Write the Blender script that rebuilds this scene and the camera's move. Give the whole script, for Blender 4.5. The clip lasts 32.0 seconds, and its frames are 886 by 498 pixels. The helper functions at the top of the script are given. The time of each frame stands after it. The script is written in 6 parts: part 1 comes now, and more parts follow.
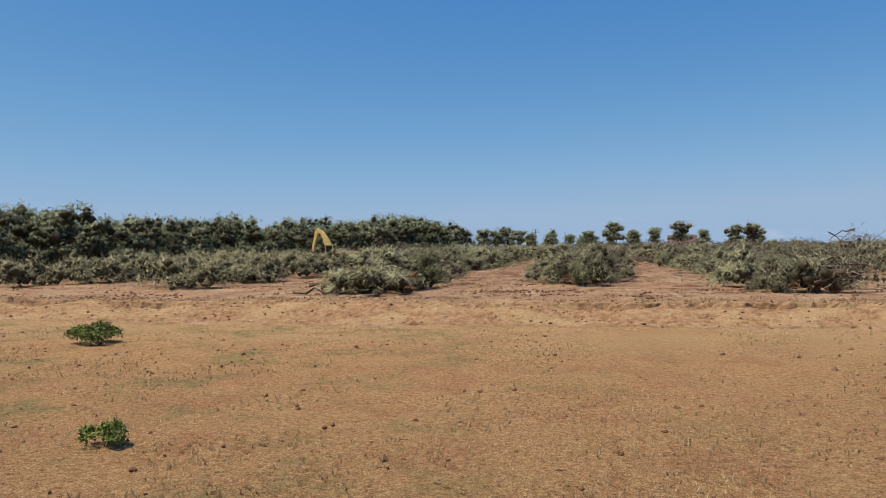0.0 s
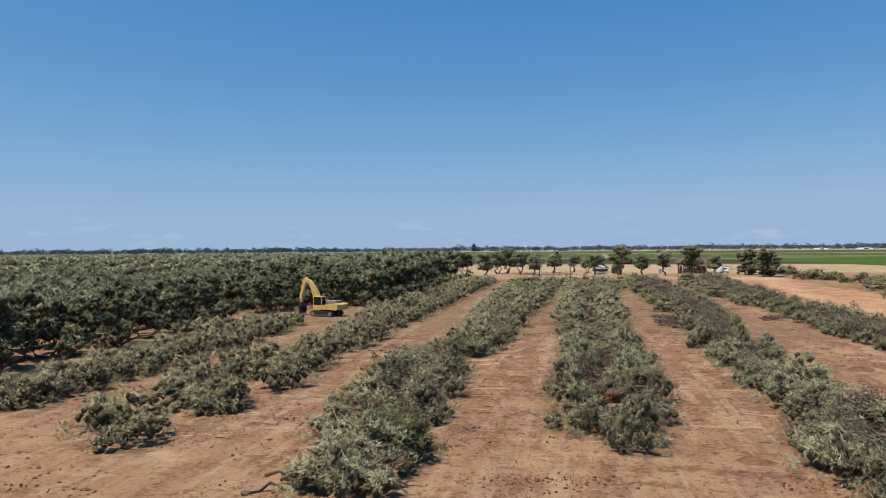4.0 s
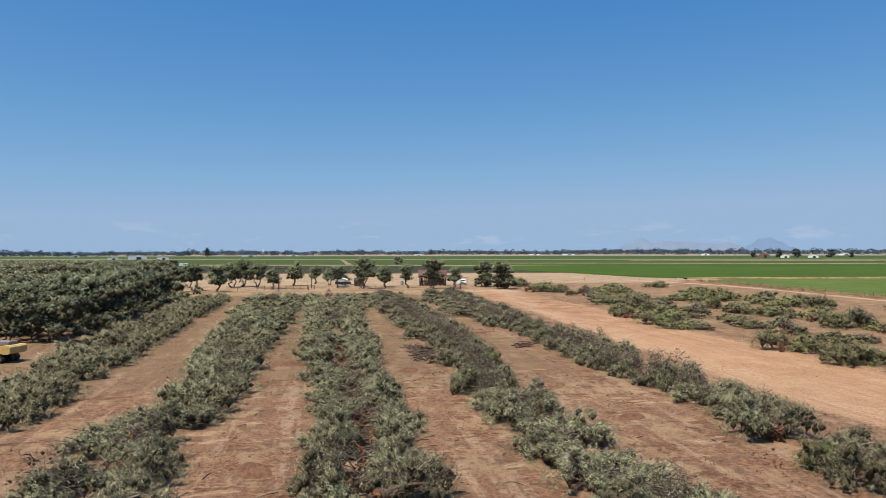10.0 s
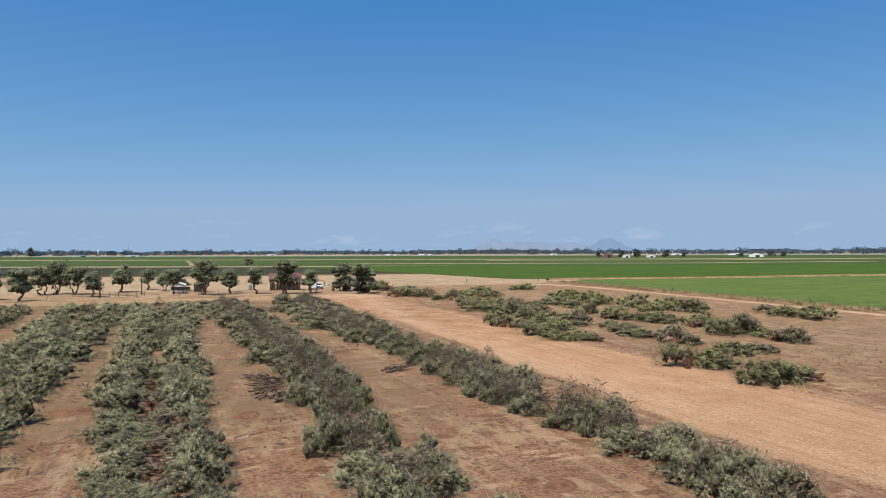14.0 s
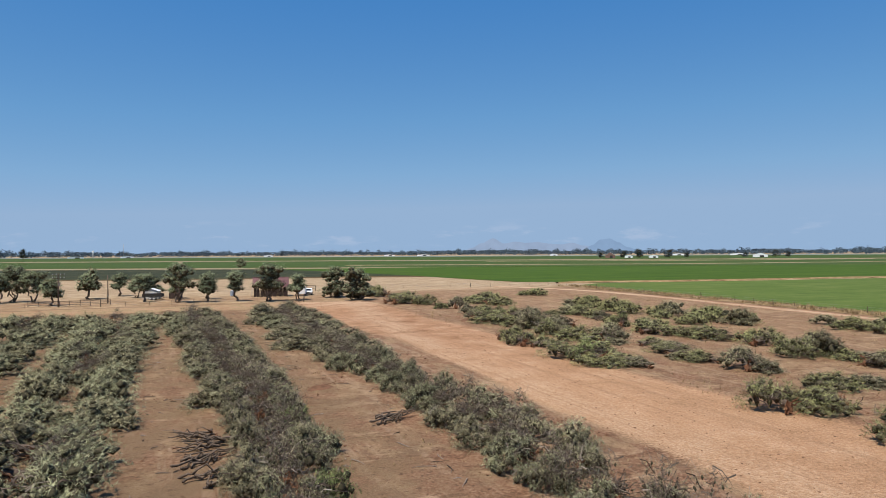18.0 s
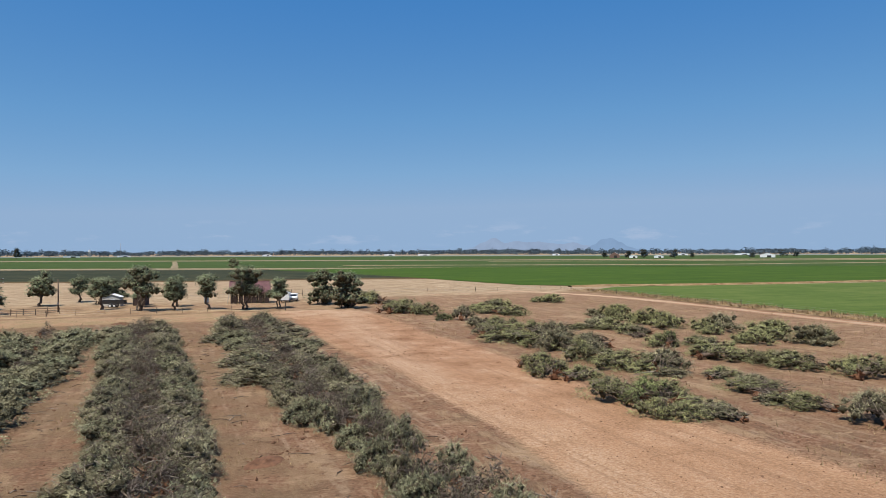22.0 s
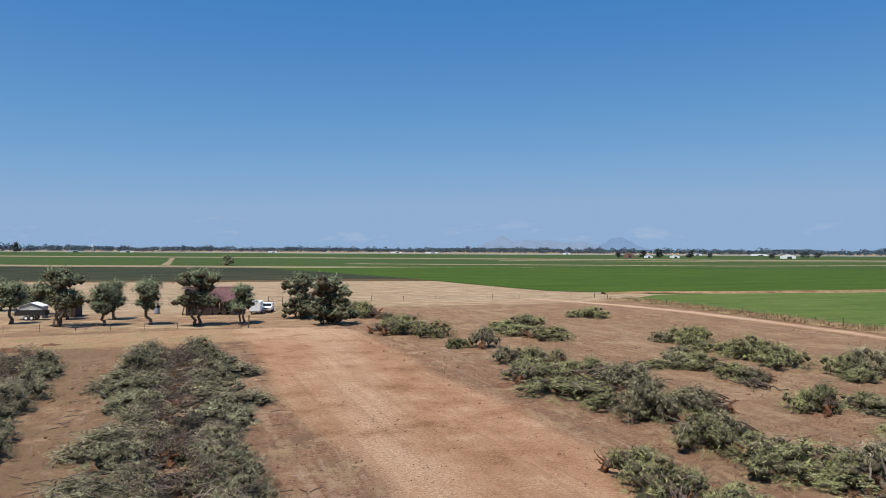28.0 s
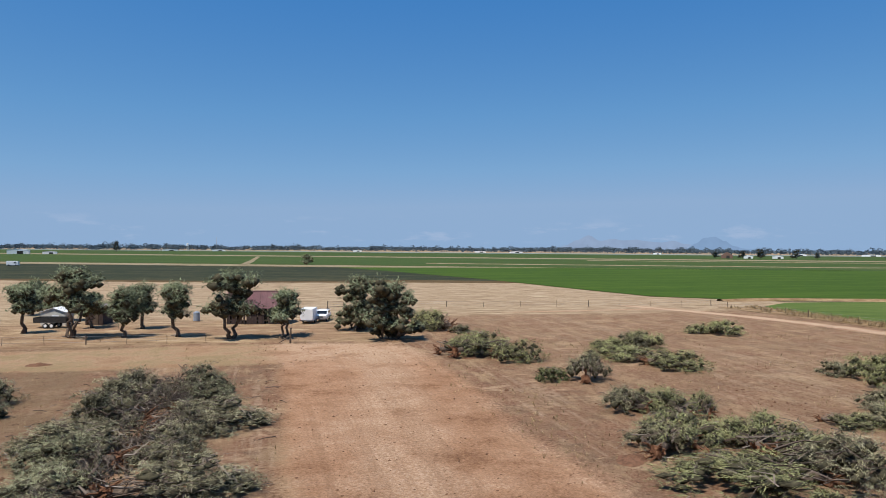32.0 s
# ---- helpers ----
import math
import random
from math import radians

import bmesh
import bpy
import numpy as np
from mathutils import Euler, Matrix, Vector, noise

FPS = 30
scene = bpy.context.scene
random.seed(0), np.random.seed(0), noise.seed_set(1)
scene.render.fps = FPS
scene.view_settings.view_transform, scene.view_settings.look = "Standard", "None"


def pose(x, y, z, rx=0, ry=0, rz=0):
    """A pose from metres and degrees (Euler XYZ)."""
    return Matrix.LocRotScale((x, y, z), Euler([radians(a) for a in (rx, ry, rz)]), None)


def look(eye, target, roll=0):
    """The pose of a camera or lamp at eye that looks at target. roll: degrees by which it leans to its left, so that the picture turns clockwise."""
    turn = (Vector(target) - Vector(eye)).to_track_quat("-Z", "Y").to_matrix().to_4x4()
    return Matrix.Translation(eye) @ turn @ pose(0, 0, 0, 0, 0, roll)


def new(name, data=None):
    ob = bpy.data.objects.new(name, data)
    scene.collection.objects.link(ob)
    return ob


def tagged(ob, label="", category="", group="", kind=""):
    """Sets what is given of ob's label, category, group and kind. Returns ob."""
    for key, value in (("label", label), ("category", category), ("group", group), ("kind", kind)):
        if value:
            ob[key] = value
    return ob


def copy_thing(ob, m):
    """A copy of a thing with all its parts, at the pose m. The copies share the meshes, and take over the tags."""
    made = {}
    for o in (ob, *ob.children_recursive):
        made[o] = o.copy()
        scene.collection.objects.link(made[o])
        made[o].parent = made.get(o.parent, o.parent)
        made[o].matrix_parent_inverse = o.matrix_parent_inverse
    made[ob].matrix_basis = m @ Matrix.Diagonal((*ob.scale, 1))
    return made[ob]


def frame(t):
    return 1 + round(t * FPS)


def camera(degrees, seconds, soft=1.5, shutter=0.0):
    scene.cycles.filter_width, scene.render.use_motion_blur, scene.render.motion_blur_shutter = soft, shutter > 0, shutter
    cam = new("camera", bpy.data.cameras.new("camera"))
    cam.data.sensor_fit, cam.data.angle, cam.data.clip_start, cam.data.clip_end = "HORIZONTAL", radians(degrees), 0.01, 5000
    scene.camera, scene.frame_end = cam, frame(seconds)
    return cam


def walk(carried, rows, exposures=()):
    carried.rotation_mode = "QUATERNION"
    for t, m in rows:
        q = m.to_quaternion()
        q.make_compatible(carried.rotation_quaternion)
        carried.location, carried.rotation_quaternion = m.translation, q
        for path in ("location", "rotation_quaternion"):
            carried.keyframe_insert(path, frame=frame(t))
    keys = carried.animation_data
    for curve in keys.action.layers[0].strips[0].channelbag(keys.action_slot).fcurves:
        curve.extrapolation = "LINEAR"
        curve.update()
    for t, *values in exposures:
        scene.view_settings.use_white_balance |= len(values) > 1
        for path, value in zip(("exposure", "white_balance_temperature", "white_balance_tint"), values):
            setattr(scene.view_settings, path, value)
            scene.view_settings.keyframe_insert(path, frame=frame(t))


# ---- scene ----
cam = camera(64.1, 32.0, soft=0.8)
METRES, EYE, TILT, LEAN, TURN = 140.0, 2.33, 0.1, 0.6, 11.0
ROWS = [
    (0.0, 0.0, 0.0, 0.0, -0.0, 0.0, -0.0),
    (0.5, 0.0001, 0.0068, 0.0047, -0.01, 0.02, -0.01),
    (1.0, 0.0001, 0.0146, 0.0103, -0.02, 0.05, -0.03),
    (1.5, 0.0002, 0.0229, 0.0164, -0.04, 0.01, -0.04),
    (2.0, 0.0003, 0.0317, 0.0229, -0.03, 0.0, -0.06),
    (2.5, 0.0003, 0.0407, 0.0299, -0.04, -0.0, -0.08),
    (3.0, 0.0003, 0.0498, 0.0379, -0.03, -0.04, -0.08),
    (3.5, 0.0004, 0.0587, 0.0458, -0.03, -0.09, -0.09),
    (5.5, 0.0008, 0.0922, 0.0698, -0.0, 0.07, -0.23),
    (6.0, 0.0016, 0.099, 0.0699, -4.31, 0.11, -0.29),
    (6.5, 0.0017, 0.105, 0.0697, -10.26, 0.17, -0.38),
    (7.0, 0.0018, 0.1105, 0.0695, -16.19, 0.23, -0.45),
    (7.5, 0.0015, 0.1157, 0.0696, -20.95, 0.29, -0.46),
    (8.0, 0.002, 0.1215, 0.0698, -20.99, 0.31, -0.48),
    (8.5, 0.0031, 0.128, 0.0701, -20.92, 0.33, -0.49),
    (9.0, 0.0046, 0.1351, 0.0704, -20.86, 0.34, -0.47),
    (9.5, 0.0068, 0.1436, 0.0708, -20.81, 0.34, -0.45),
    (10.0, 0.0099, 0.1535, 0.0711, -20.92, 0.34, -0.44),
    (10.5, 0.0135, 0.1646, 0.0716, -22.78, 0.32, -0.43),
    (11.0, 0.0176, 0.1768, 0.0718, -24.26, 0.33, -0.41),
    (11.5, 0.0221, 0.1899, 0.0721, -25.33, 0.33, -0.42),
    (12.0, 0.0275, 0.2037, 0.0722, -26.54, 0.34, -0.4),
    (12.5, 0.0333, 0.2178, 0.0725, -28.96, 0.37, -0.37),
    (13.0, 0.0395, 0.2326, 0.0728, -31.39, 0.39, -0.4),
    (13.5, 0.0461, 0.2474, 0.0733, -32.51, 0.4, -0.4),
    (14.0, 0.0535, 0.2626, 0.0736, -32.52, 0.42, -0.4),
    (14.5, 0.0611, 0.2776, 0.074, -32.55, 0.46, -0.37),
    (16.5, 0.0947, 0.3374, 0.0755, -32.56, 0.49, -0.27),
    (17.0, 0.1036, 0.3524, 0.076, -32.58, 0.47, -0.27),
    (17.5, 0.1127, 0.3679, 0.0762, -32.61, 0.47, -0.27),
    (18.0, 0.1223, 0.3838, 0.0765, -32.64, 0.46, -0.27),
    (18.5, 0.1315, 0.3988, 0.0766, -32.65, 0.47, -0.24),
    (19.0, 0.1414, 0.4151, 0.0771, -32.66, 0.46, -0.25),
    (19.5, 0.1517, 0.4318, 0.0775, -32.65, 0.45, -0.27),
    (20.0, 0.1618, 0.4487, 0.0779, -32.66, 0.44, -0.27),
    (20.5, 0.1723, 0.4658, 0.0782, -32.64, 0.43, -0.3),
    (21.0, 0.1827, 0.483, 0.0786, -32.63, 0.43, -0.31),
    (21.5, 0.1931, 0.5003, 0.0791, -32.62, 0.42, -0.34),
    (22.0, 0.2039, 0.5173, 0.0795, -32.59, 0.41, -0.36),
    (22.5, 0.2145, 0.5347, 0.08, -32.57, 0.4, -0.38),
    (23.0, 0.225, 0.5523, 0.0805, -32.55, 0.38, -0.44),
    (23.5, 0.2358, 0.5697, 0.081, -32.51, 0.35, -0.49),
    (24.0, 0.2463, 0.587, 0.0812, -32.47, 0.36, -0.52),
    (24.5, 0.2569, 0.6045, 0.0818, -32.42, 0.32, -0.55),
    (25.0, 0.2673, 0.6218, 0.0824, -32.37, 0.3, -0.61),
    (25.5, 0.2778, 0.6392, 0.0828, -32.31, 0.29, -0.64),
    (27.5, 0.3197, 0.7086, 0.0837, -32.04, 0.24, -0.81),
    (28.0, 0.3304, 0.7264, 0.0835, -31.96, 0.22, -0.88),
    (28.5, 0.341, 0.7441, 0.0832, -31.89, 0.21, -0.89),
    (29.0, 0.3515, 0.7618, 0.083, -31.8, 0.2, -0.93),
    (29.5, 0.362, 0.7795, 0.0827, -31.72, 0.2, -0.96),
    (30.0, 0.3724, 0.7969, 0.0827, -31.63, 0.19, -0.98),
    (30.5, 0.3828, 0.8142, 0.0826, -31.54, 0.18, -0.99),
    (31.0, 0.3933, 0.8318, 0.0823, -31.35, 0.18, -1.02),
    (31.5, 0.4036, 0.8496, 0.0823, -28.89, 0.13, -1.03),
    (32.0, 0.4144, 0.867, 0.0824, -25.16, 0.07, -1.02),
]
walk(cam, [(t, pose(0, 0, EYE, TILT, LEAN, TURN) @ pose(METRES * x, METRES * y, METRES * z, 90 + pitch, roll, yaw)) for t, x, y, z, yaw, pitch, roll in ROWS],
     [(0.0, 0.40, 6700, 10), (3.0, 0.40, 6650, 10), (10.0, 0.40, 6500, 10), (20.0, 0.31, 6350, 10), (32.0, 0.24, 6150, 10)])

# ---- sky and sun ----
SUN_FROM = Vector((-0.34, -0.22, 0.91)).normalized()
SUN_ELEVATION = math.asin(SUN_FROM.z)
SUN_ROTATION = math.atan2(SUN_FROM.x, SUN_FROM.y)
world = bpy.data.worlds.new("sky")
scene.world = world
world.use_nodes = True
wn, wl = world.node_tree.nodes, world.node_tree.links
sky = wn.new("ShaderNodeTexSky")
sky.sky_type, sky.sun_disc = "NISHITA", False
sky.sun_elevation, sky.sun_rotation = SUN_ELEVATION, SUN_ROTATION
sky.air_density, sky.dust_density, sky.ozone_density, sky.altitude = 1.0, 0.0, 4.0, 30
grey = wn.new("ShaderNodeRGBToBW")
wl.new(sky.outputs[0], grey.inputs[0])
tenth = wn.new("ShaderNodeMath")
tenth.operation = "MULTIPLY"
tenth.inputs[1].default_value = 0.1
wl.new(grey.outputs[0], tenth.inputs[0])
tone = wn.new("ShaderNodeValToRGB")
wl.new(tenth.outputs[0], tone.inputs[0])
SKY_TONES = [(0.11, (0.045, 0.18, 0.50)), (0.22, (0.065, 0.235, 0.56)), (0.36, (0.15, 0.35, 0.64)), (0.50, (0.238, 0.432, 0.68)), (0.64, (0.322, 0.468, 0.675))]
while len(tone.color_ramp.elements) < len(SKY_TONES):
    tone.color_ramp.elements.new(0.5)
for item, (at, c) in zip(tone.color_ramp.elements, SKY_TONES):
    item.position, item.color = at, (*c, 1.0)
way = wn.new("ShaderNodeTexCoord").outputs["Generated"]
stretch = wn.new("ShaderNodeMapping")
stretch.inputs["Scale"].default_value = (14.0, 14.0, 60.0)
wl.new(way, stretch.inputs[0])
puff = wn.new("ShaderNodeTexNoise")
puff.inputs["Scale"].default_value, puff.inputs["Detail"].default_value, puff.inputs["Roughness"].default_value = 1.0, 7.0, 0.6
wl.new(stretch.outputs[0], puff.inputs["Vector"])
rise = wn.new("ShaderNodeSeparateXYZ")
wl.new(way, rise.inputs[0])


def span(value, lo, hi, a, b):
    r = wn.new("ShaderNodeMapRange")
    r.interpolation_type = "SMOOTHSTEP"
    wl.new(value, r.inputs["Value"])
    for key, v in (("From Min", lo), ("From Max", hi), ("To Min", a), ("To Max", b)):
        r.inputs[key].default_value = v
    return r.outputs["Result"]


def times(a, b):
    r = wn.new("ShaderNodeMath")
    r.operation = "MULTIPLY"
    wl.new(a, r.inputs[0])
    wl.new(b, r.inputs[1])
    return r.outputs[0]


cloud = times(times(span(puff.outputs["Fac"], 0.54, 0.70, 0.0, 0.42), span(rise.outputs[2], 0.002, 0.014, 0.0, 1.0)), span(rise.outputs[2], 0.022, 0.05, 1.0, 0.0))
veil = wn.new("ShaderNodeMix")
veil.data_type = "RGBA"
wl.new(cloud, veil.inputs["Factor"])
wl.new(tone.outputs[0], veil.inputs["A"])
veil.inputs["B"].default_value = (0.52, 0.60, 0.76, 1.0)
full = wn.new("ShaderNodeVectorMath")
full.operation = "SCALE"
full.inputs["Scale"].default_value = 10.0
wl.new(veil.outputs["Result"], full.inputs[0])
wl.new(full.outputs[0], wn["Background"].inputs[0])
wn["Background"].inputs[1].default_value = 0.075
sun = new("sun", bpy.data.lights.new("sun", "SUN"))
sun.data.energy, sun.data.angle, sun.data.color = 5.0, radians(0.55), (1.0, 0.93, 0.82)
sun.matrix_world = look((0, 0, 80), Vector((0, 0, 80)) - SUN_FROM)

# ---- materials ----


class Mat:
    """A small builder of node materials."""

    def __init__(self, name, rough=0.9, metal=0.0, spec=0.3):
        self.m = bpy.data.materials.new(name)
        self.m.use_nodes = True
        self.n, self.l = self.m.node_tree.nodes, self.m.node_tree.links
        self.b = self.n["Principled BSDF"]
        self.b.inputs["Roughness"].default_value = rough
        self.b.inputs["Metallic"].default_value = metal
        self.b.inputs["Specular IOR Level"].default_value = spec
        self.pos = self.n.new("ShaderNodeNewGeometry").outputs["Position"]

    def plug(self, socket, value):
        if hasattr(value, "is_output"):
            self.l.new(value, socket)
        else:
            socket.default_value = value

    def scaled(self, sx, sy, sz, rz=0.0, source=None):
        mp = self.n.new("ShaderNodeMapping")
        self.l.new(source or self.pos, mp.inputs[0])
        mp.inputs["Scale"].default_value = (sx, sy, sz)
        mp.inputs["Rotation"].default_value = (0, 0, radians(rz))
        return mp.outputs[0]

    def local(self):
        return self.n.new("ShaderNodeTexCoord").outputs["Object"]

    def noise(self, scale, detail=4.0, rough=0.6, vec=None):
        t = self.n.new("ShaderNodeTexNoise")
        self.l.new(vec or self.pos, t.inputs["Vector"])
        t.inputs["Scale"].default_value, t.inputs["Detail"].default_value, t.inputs["Roughness"].default_value = scale, detail, rough
        return t.outputs["Fac"]

    def step(self, value, lo, hi, a=0.0, b=1.0):
        t = self.n.new("ShaderNodeMapRange")
        t.interpolation_type = "SMOOTHSTEP"
        self.plug(t.inputs["Value"], value)
        for key, v in (("From Min", lo), ("From Max", hi), ("To Min", a), ("To Max", b)):
            t.inputs[key].default_value = v
        return t.outputs["Result"]

    def math(self, op, a, b=0.0):
        t = self.n.new("ShaderNodeMath")
        t.operation = op
        self.plug(t.inputs[0], a)
        self.plug(t.inputs[1], b)
        return t.outputs[0]

    def mix(self, fac, a, b, blend="MIX"):
        t = self.n.new("ShaderNodeMix")
        t.data_type, t.blend_type = "RGBA", blend
        self.plug(t.inputs["Factor"], fac)
        self.plug(t.inputs["A"], a if hasattr(a, "is_output") else (*a, 1.0))
        self.plug(t.inputs["B"], b if hasattr(b, "is_output") else (*b, 1.0))
        return t.outputs["Result"]

    def ramp(self, fac, *stops):
        t = self.n.new("ShaderNodeValToRGB")
        self.plug(t.inputs[0], fac)
        e = t.color_ramp.elements
        while len(e) < len(stops):
            e.new(0.5)
        for item, (p, c) in zip(e, stops):
            item.position, item.color = p, (*c, 1.0)
        return t.outputs[0]

    def island(self):
        return self.n.new("ShaderNodeNewGeometry").outputs["Random Per Island"]

    def random(self):
        return self.n.new("ShaderNodeObjectInfo").outputs["Random"]

    def colour(self, c):
        self.plug(self.b.inputs["Base Color"], c if hasattr(c, "is_output") else (*c, 1.0))
        return self

    def bump(self, height, strength=0.5, distance=0.05):
        t = self.n.new("ShaderNodeBump")
        t.inputs["Strength"].default_value, t.inputs["Distance"].default_value = strength, distance
        self.l.new(height, t.inputs["Height"])
        self.l.new(t.outputs[0], self.b.inputs["Normal"])
        return self


def leaf_material(name, dark, mid, pale, through_light=0.1):
    k = Mat(name, rough=0.8, spec=0.12)
    tone = k.ramp(k.step(k.island(), 0.0, 1.0, 0.18, 0.78), (0.0, dark), (0.45, mid), (1.0, pale))
    patch = k.noise(0.55, 2.0)
    own = k.step(k.random(), 0.0, 1.0, 0.82, 1.15)
    grain = k.step(k.noise(16.0, 2.0, 0.7), 0.35, 0.65, 0.72, 1.25)
    tuft = k.n.new("ShaderNodeAttribute")
    tuft.attribute_name = "tone"
    grain = k.math("MULTIPLY", grain, k.math("ADD", tuft.outputs["Fac"], 1.0))
    lift = k.math("MULTIPLY", k.math("MULTIPLY", k.step(patch, 0.3, 0.7, 0.75, 1.25), own), grain)
    v = k.n.new("ShaderNodeHueSaturation")
    k.l.new(tone, v.inputs["Color"])
    k.l.new(lift, v.inputs["Value"])
    k.colour(v.outputs[0])
    tr = k.n.new("ShaderNodeBsdfTranslucent")
    k.l.new(v.outputs[0], tr.inputs[0])
    mx = k.n.new("ShaderNodeMixShader")
    mx.inputs[0].default_value = through_light
    k.l.new(k.b.outputs[0], mx.inputs[1])
    k.l.new(tr.outputs[0], mx.inputs[2])
    k.l.new(mx.outputs[0], k.n["Material Output"].inputs[0])
    return k.m


def plain(name, c, rough=0.7, metal=0.0, spec=0.4, wear=0.25, scale=3.0):
    k = Mat(name, rough, metal, spec)
    n = k.noise(scale, 5.0, 0.65, k.local())
    k.colour(k.mix(k.step(n, 0.35, 0.75), c, tuple(v * (1 - wear) for v in c)))
    return k.m


LEAF_FELLED = leaf_material("felled olive leaves", (0.21, 0.21, 0.118), (0.290, 0.286, 0.167), (0.345, 0.338, 0.21))
LEAF_DRYING = leaf_material("drying olive leaves", (0.19, 0.175, 0.10), (0.275, 0.253, 0.150), (0.335, 0.308, 0.195))
LEAF_HEAP = leaf_material("darker felled olive leaves", (0.195, 0.198, 0.082), (0.272, 0.272, 0.12), (0.335, 0.332, 0.165))
LEAF_FRESH = leaf_material("bright green leaves", (0.105, 0.125, 0.045), (0.175, 0.20, 0.075), (0.27, 0.30, 0.14))
LEAF_STANDING = leaf_material("standing olive leaves", (0.135, 0.157, 0.085), (0.212, 0.238, 0.14), (0.28, 0.302, 0.19))
# blue-grey air haze is put into these far leaves' base colour
LEAF_HAZED = leaf_material("far leaves with haze in the colour", (0.05, 0.072, 0.09), (0.075, 0.105, 0.128), (0.10, 0.136, 0.165))
LEAF_SHRUB = leaf_material("bramble leaves", (0.05, 0.075, 0.012), (0.105, 0.14, 0.026), (0.21, 0.245, 0.065))


def bark_material():
    k = Mat("grey brown bark", 0.95, spec=0.15)
    n = k.noise(5.0, 6.0, 0.7, k.scaled(1, 1, 0.4, source=k.local()))
    k.colour(k.ramp(n, (0.3, (0.045, 0.032, 0.024)), (0.55, (0.13, 0.095, 0.07)), (0.8, (0.24, 0.19, 0.15))))
    k.bump(n, 0.9, 0.05)
    return k.m


def root_material():
    k = Mat("red earth on torn roots", 1.0, spec=0.1)
    n = k.noise(3.0, 6.0, 0.7, k.local())
    k.colour(k.ramp(n, (0.3, (0.06, 0.027, 0.015)), (0.5, (0.16, 0.075, 0.04)), (0.75, (0.26, 0.14, 0.08))))
    k.bump(n, 1.0, 0.12)
    return k.m


def twig_material():
    k = Mat("dry twigs", 0.9, spec=0.15)
    k.colour(k.ramp(k.island(), (0.0, (0.06, 0.04, 0.028)), (0.45, (0.13, 0.098, 0.075)), (0.85, (0.24, 0.195, 0.155)), (1.0, (0.36, 0.30, 0.25))))
    return k.m


BARK, ROOT, TWIG = bark_material(), root_material(), twig_material()
# filling of the crowns: twig brown made dark, as painted shade between leaves
INNER_SHADE = plain("inner twigs darkened as shade", (0.085, 0.074, 0.045), 1.0, spec=0.05, wear=0.6, scale=6.0)


def ground_material():
    k = Mat("red orchard earth, road and dry grass", 1.0, spec=0.1)
    att = k.n.new("ShaderNodeVertexColor")
    att.layer_name = "region"
    sep = k.n.new("ShaderNodeSeparateColor")
    k.l.new(att.outputs["Color"], sep.inputs[0])
    fine = k.noise(4.5, 8.0, 0.75)
    grit = k.noise(22.0, 5.0, 0.8)
    blot = k.noise(0.16, 4.0, 0.6)
    wide = k.noise(0.035, 3.0, 0.55)
    # bare red orchard earth with patches of bleached straw, dragged along the lanes
    soil = k.ramp(fine, (0.34, (0.086, 0.039, 0.022)), (0.45, (0.171, 0.086, 0.049)), (0.54, (0.236, 0.130, 0.078)), (0.66, (0.342, 0.214, 0.137)))
    soil = k.mix(k.step(k.noise(0.32, 5.0, 0.7), 0.47, 0.62, 0.0, 0.8), soil, k.ramp(grit, (0.35, (0.086, 0.049, 0.029)), (0.5, (0.146, 0.089, 0.054)), (0.65, (0.236, 0.155, 0.099))))
    straw = k.ramp(grit, (0.35, (0.161, 0.094, 0.050)), (0.5, (0.312, 0.202, 0.113)), (0.66, (0.453, 0.324, 0.202)))
    drag = k.noise(0.55, 8.0, 0.75, k.scaled(1.0, 0.38, 1.0))
    lane = k.math("MULTIPLY", k.step(drag, 0.46, 0.58), k.step(blot, 0.38, 0.58, 0.2, 0.95))
    base = k.mix(lane, soil, straw)
    fringe = k.ramp(grit, (0.35, (0.191, 0.103, 0.054)), (0.5, (0.352, 0.214, 0.120)), (0.66, (0.493, 0.338, 0.206)))
    near = k.n.new("ShaderNodeSeparateXYZ")
    k.l.new(k.pos, near.inputs[0])
    base = k.mix(k.math("MULTIPLY", k.step(near.outputs[1], 38.0, 56.0, 0.4, 0.0), k.step(drag, 0.36, 0.5)), base, fringe)
    place = k.n.new("ShaderNodeSeparateXYZ")
    k.l.new(k.pos, place.inputs[0])
    px, py = place.outputs[0], place.outputs[1]
    # broken darker earth and crisp patches of pale trampled straw, some metres wide
    torn = k.step(k.noise(0.42, 9.0, 0.72, k.scaled(0.7, 1.3, 1.0, 15)), 0.54, 0.60, 0.0, 0.85)
    torn = k.math("MULTIPLY", torn, k.math("MULTIPLY", k.step(py, 36.0, 56.0, 0.75, 1.0), k.step(py, 100.0, 165.0, 1.0, 0.45)))
    base = k.mix(torn, base, k.ramp(fine, (0.34, (0.051, 0.023, 0.013)), (0.48, (0.116, 0.055, 0.031)), (0.58, (0.181, 0.092, 0.054)), (0.68, (0.261, 0.146, 0.089))))
    pale_patch = k.step(k.noise(0.3, 9.0, 0.75, k.scaled(0.6, 1.5, 1.0, -8)), 0.56, 0.63, 0.0, 0.8)
    base = k.mix(pale_patch, base, k.ramp(grit, (0.35, (0.242, 0.146, 0.081)), (0.5, (0.402, 0.268, 0.162)), (0.66, (0.523, 0.381, 0.251))))
    trail = k.math("MULTIPLY", k.step(k.noise(1.0, 5.0, 0.6, k.scaled(0.9, 0.045, 1.0)), 0.53, 0.62, 0.0, 0.6), k.step(k.noise(1.3, 6.0, 0.7), 0.4, 0.56))
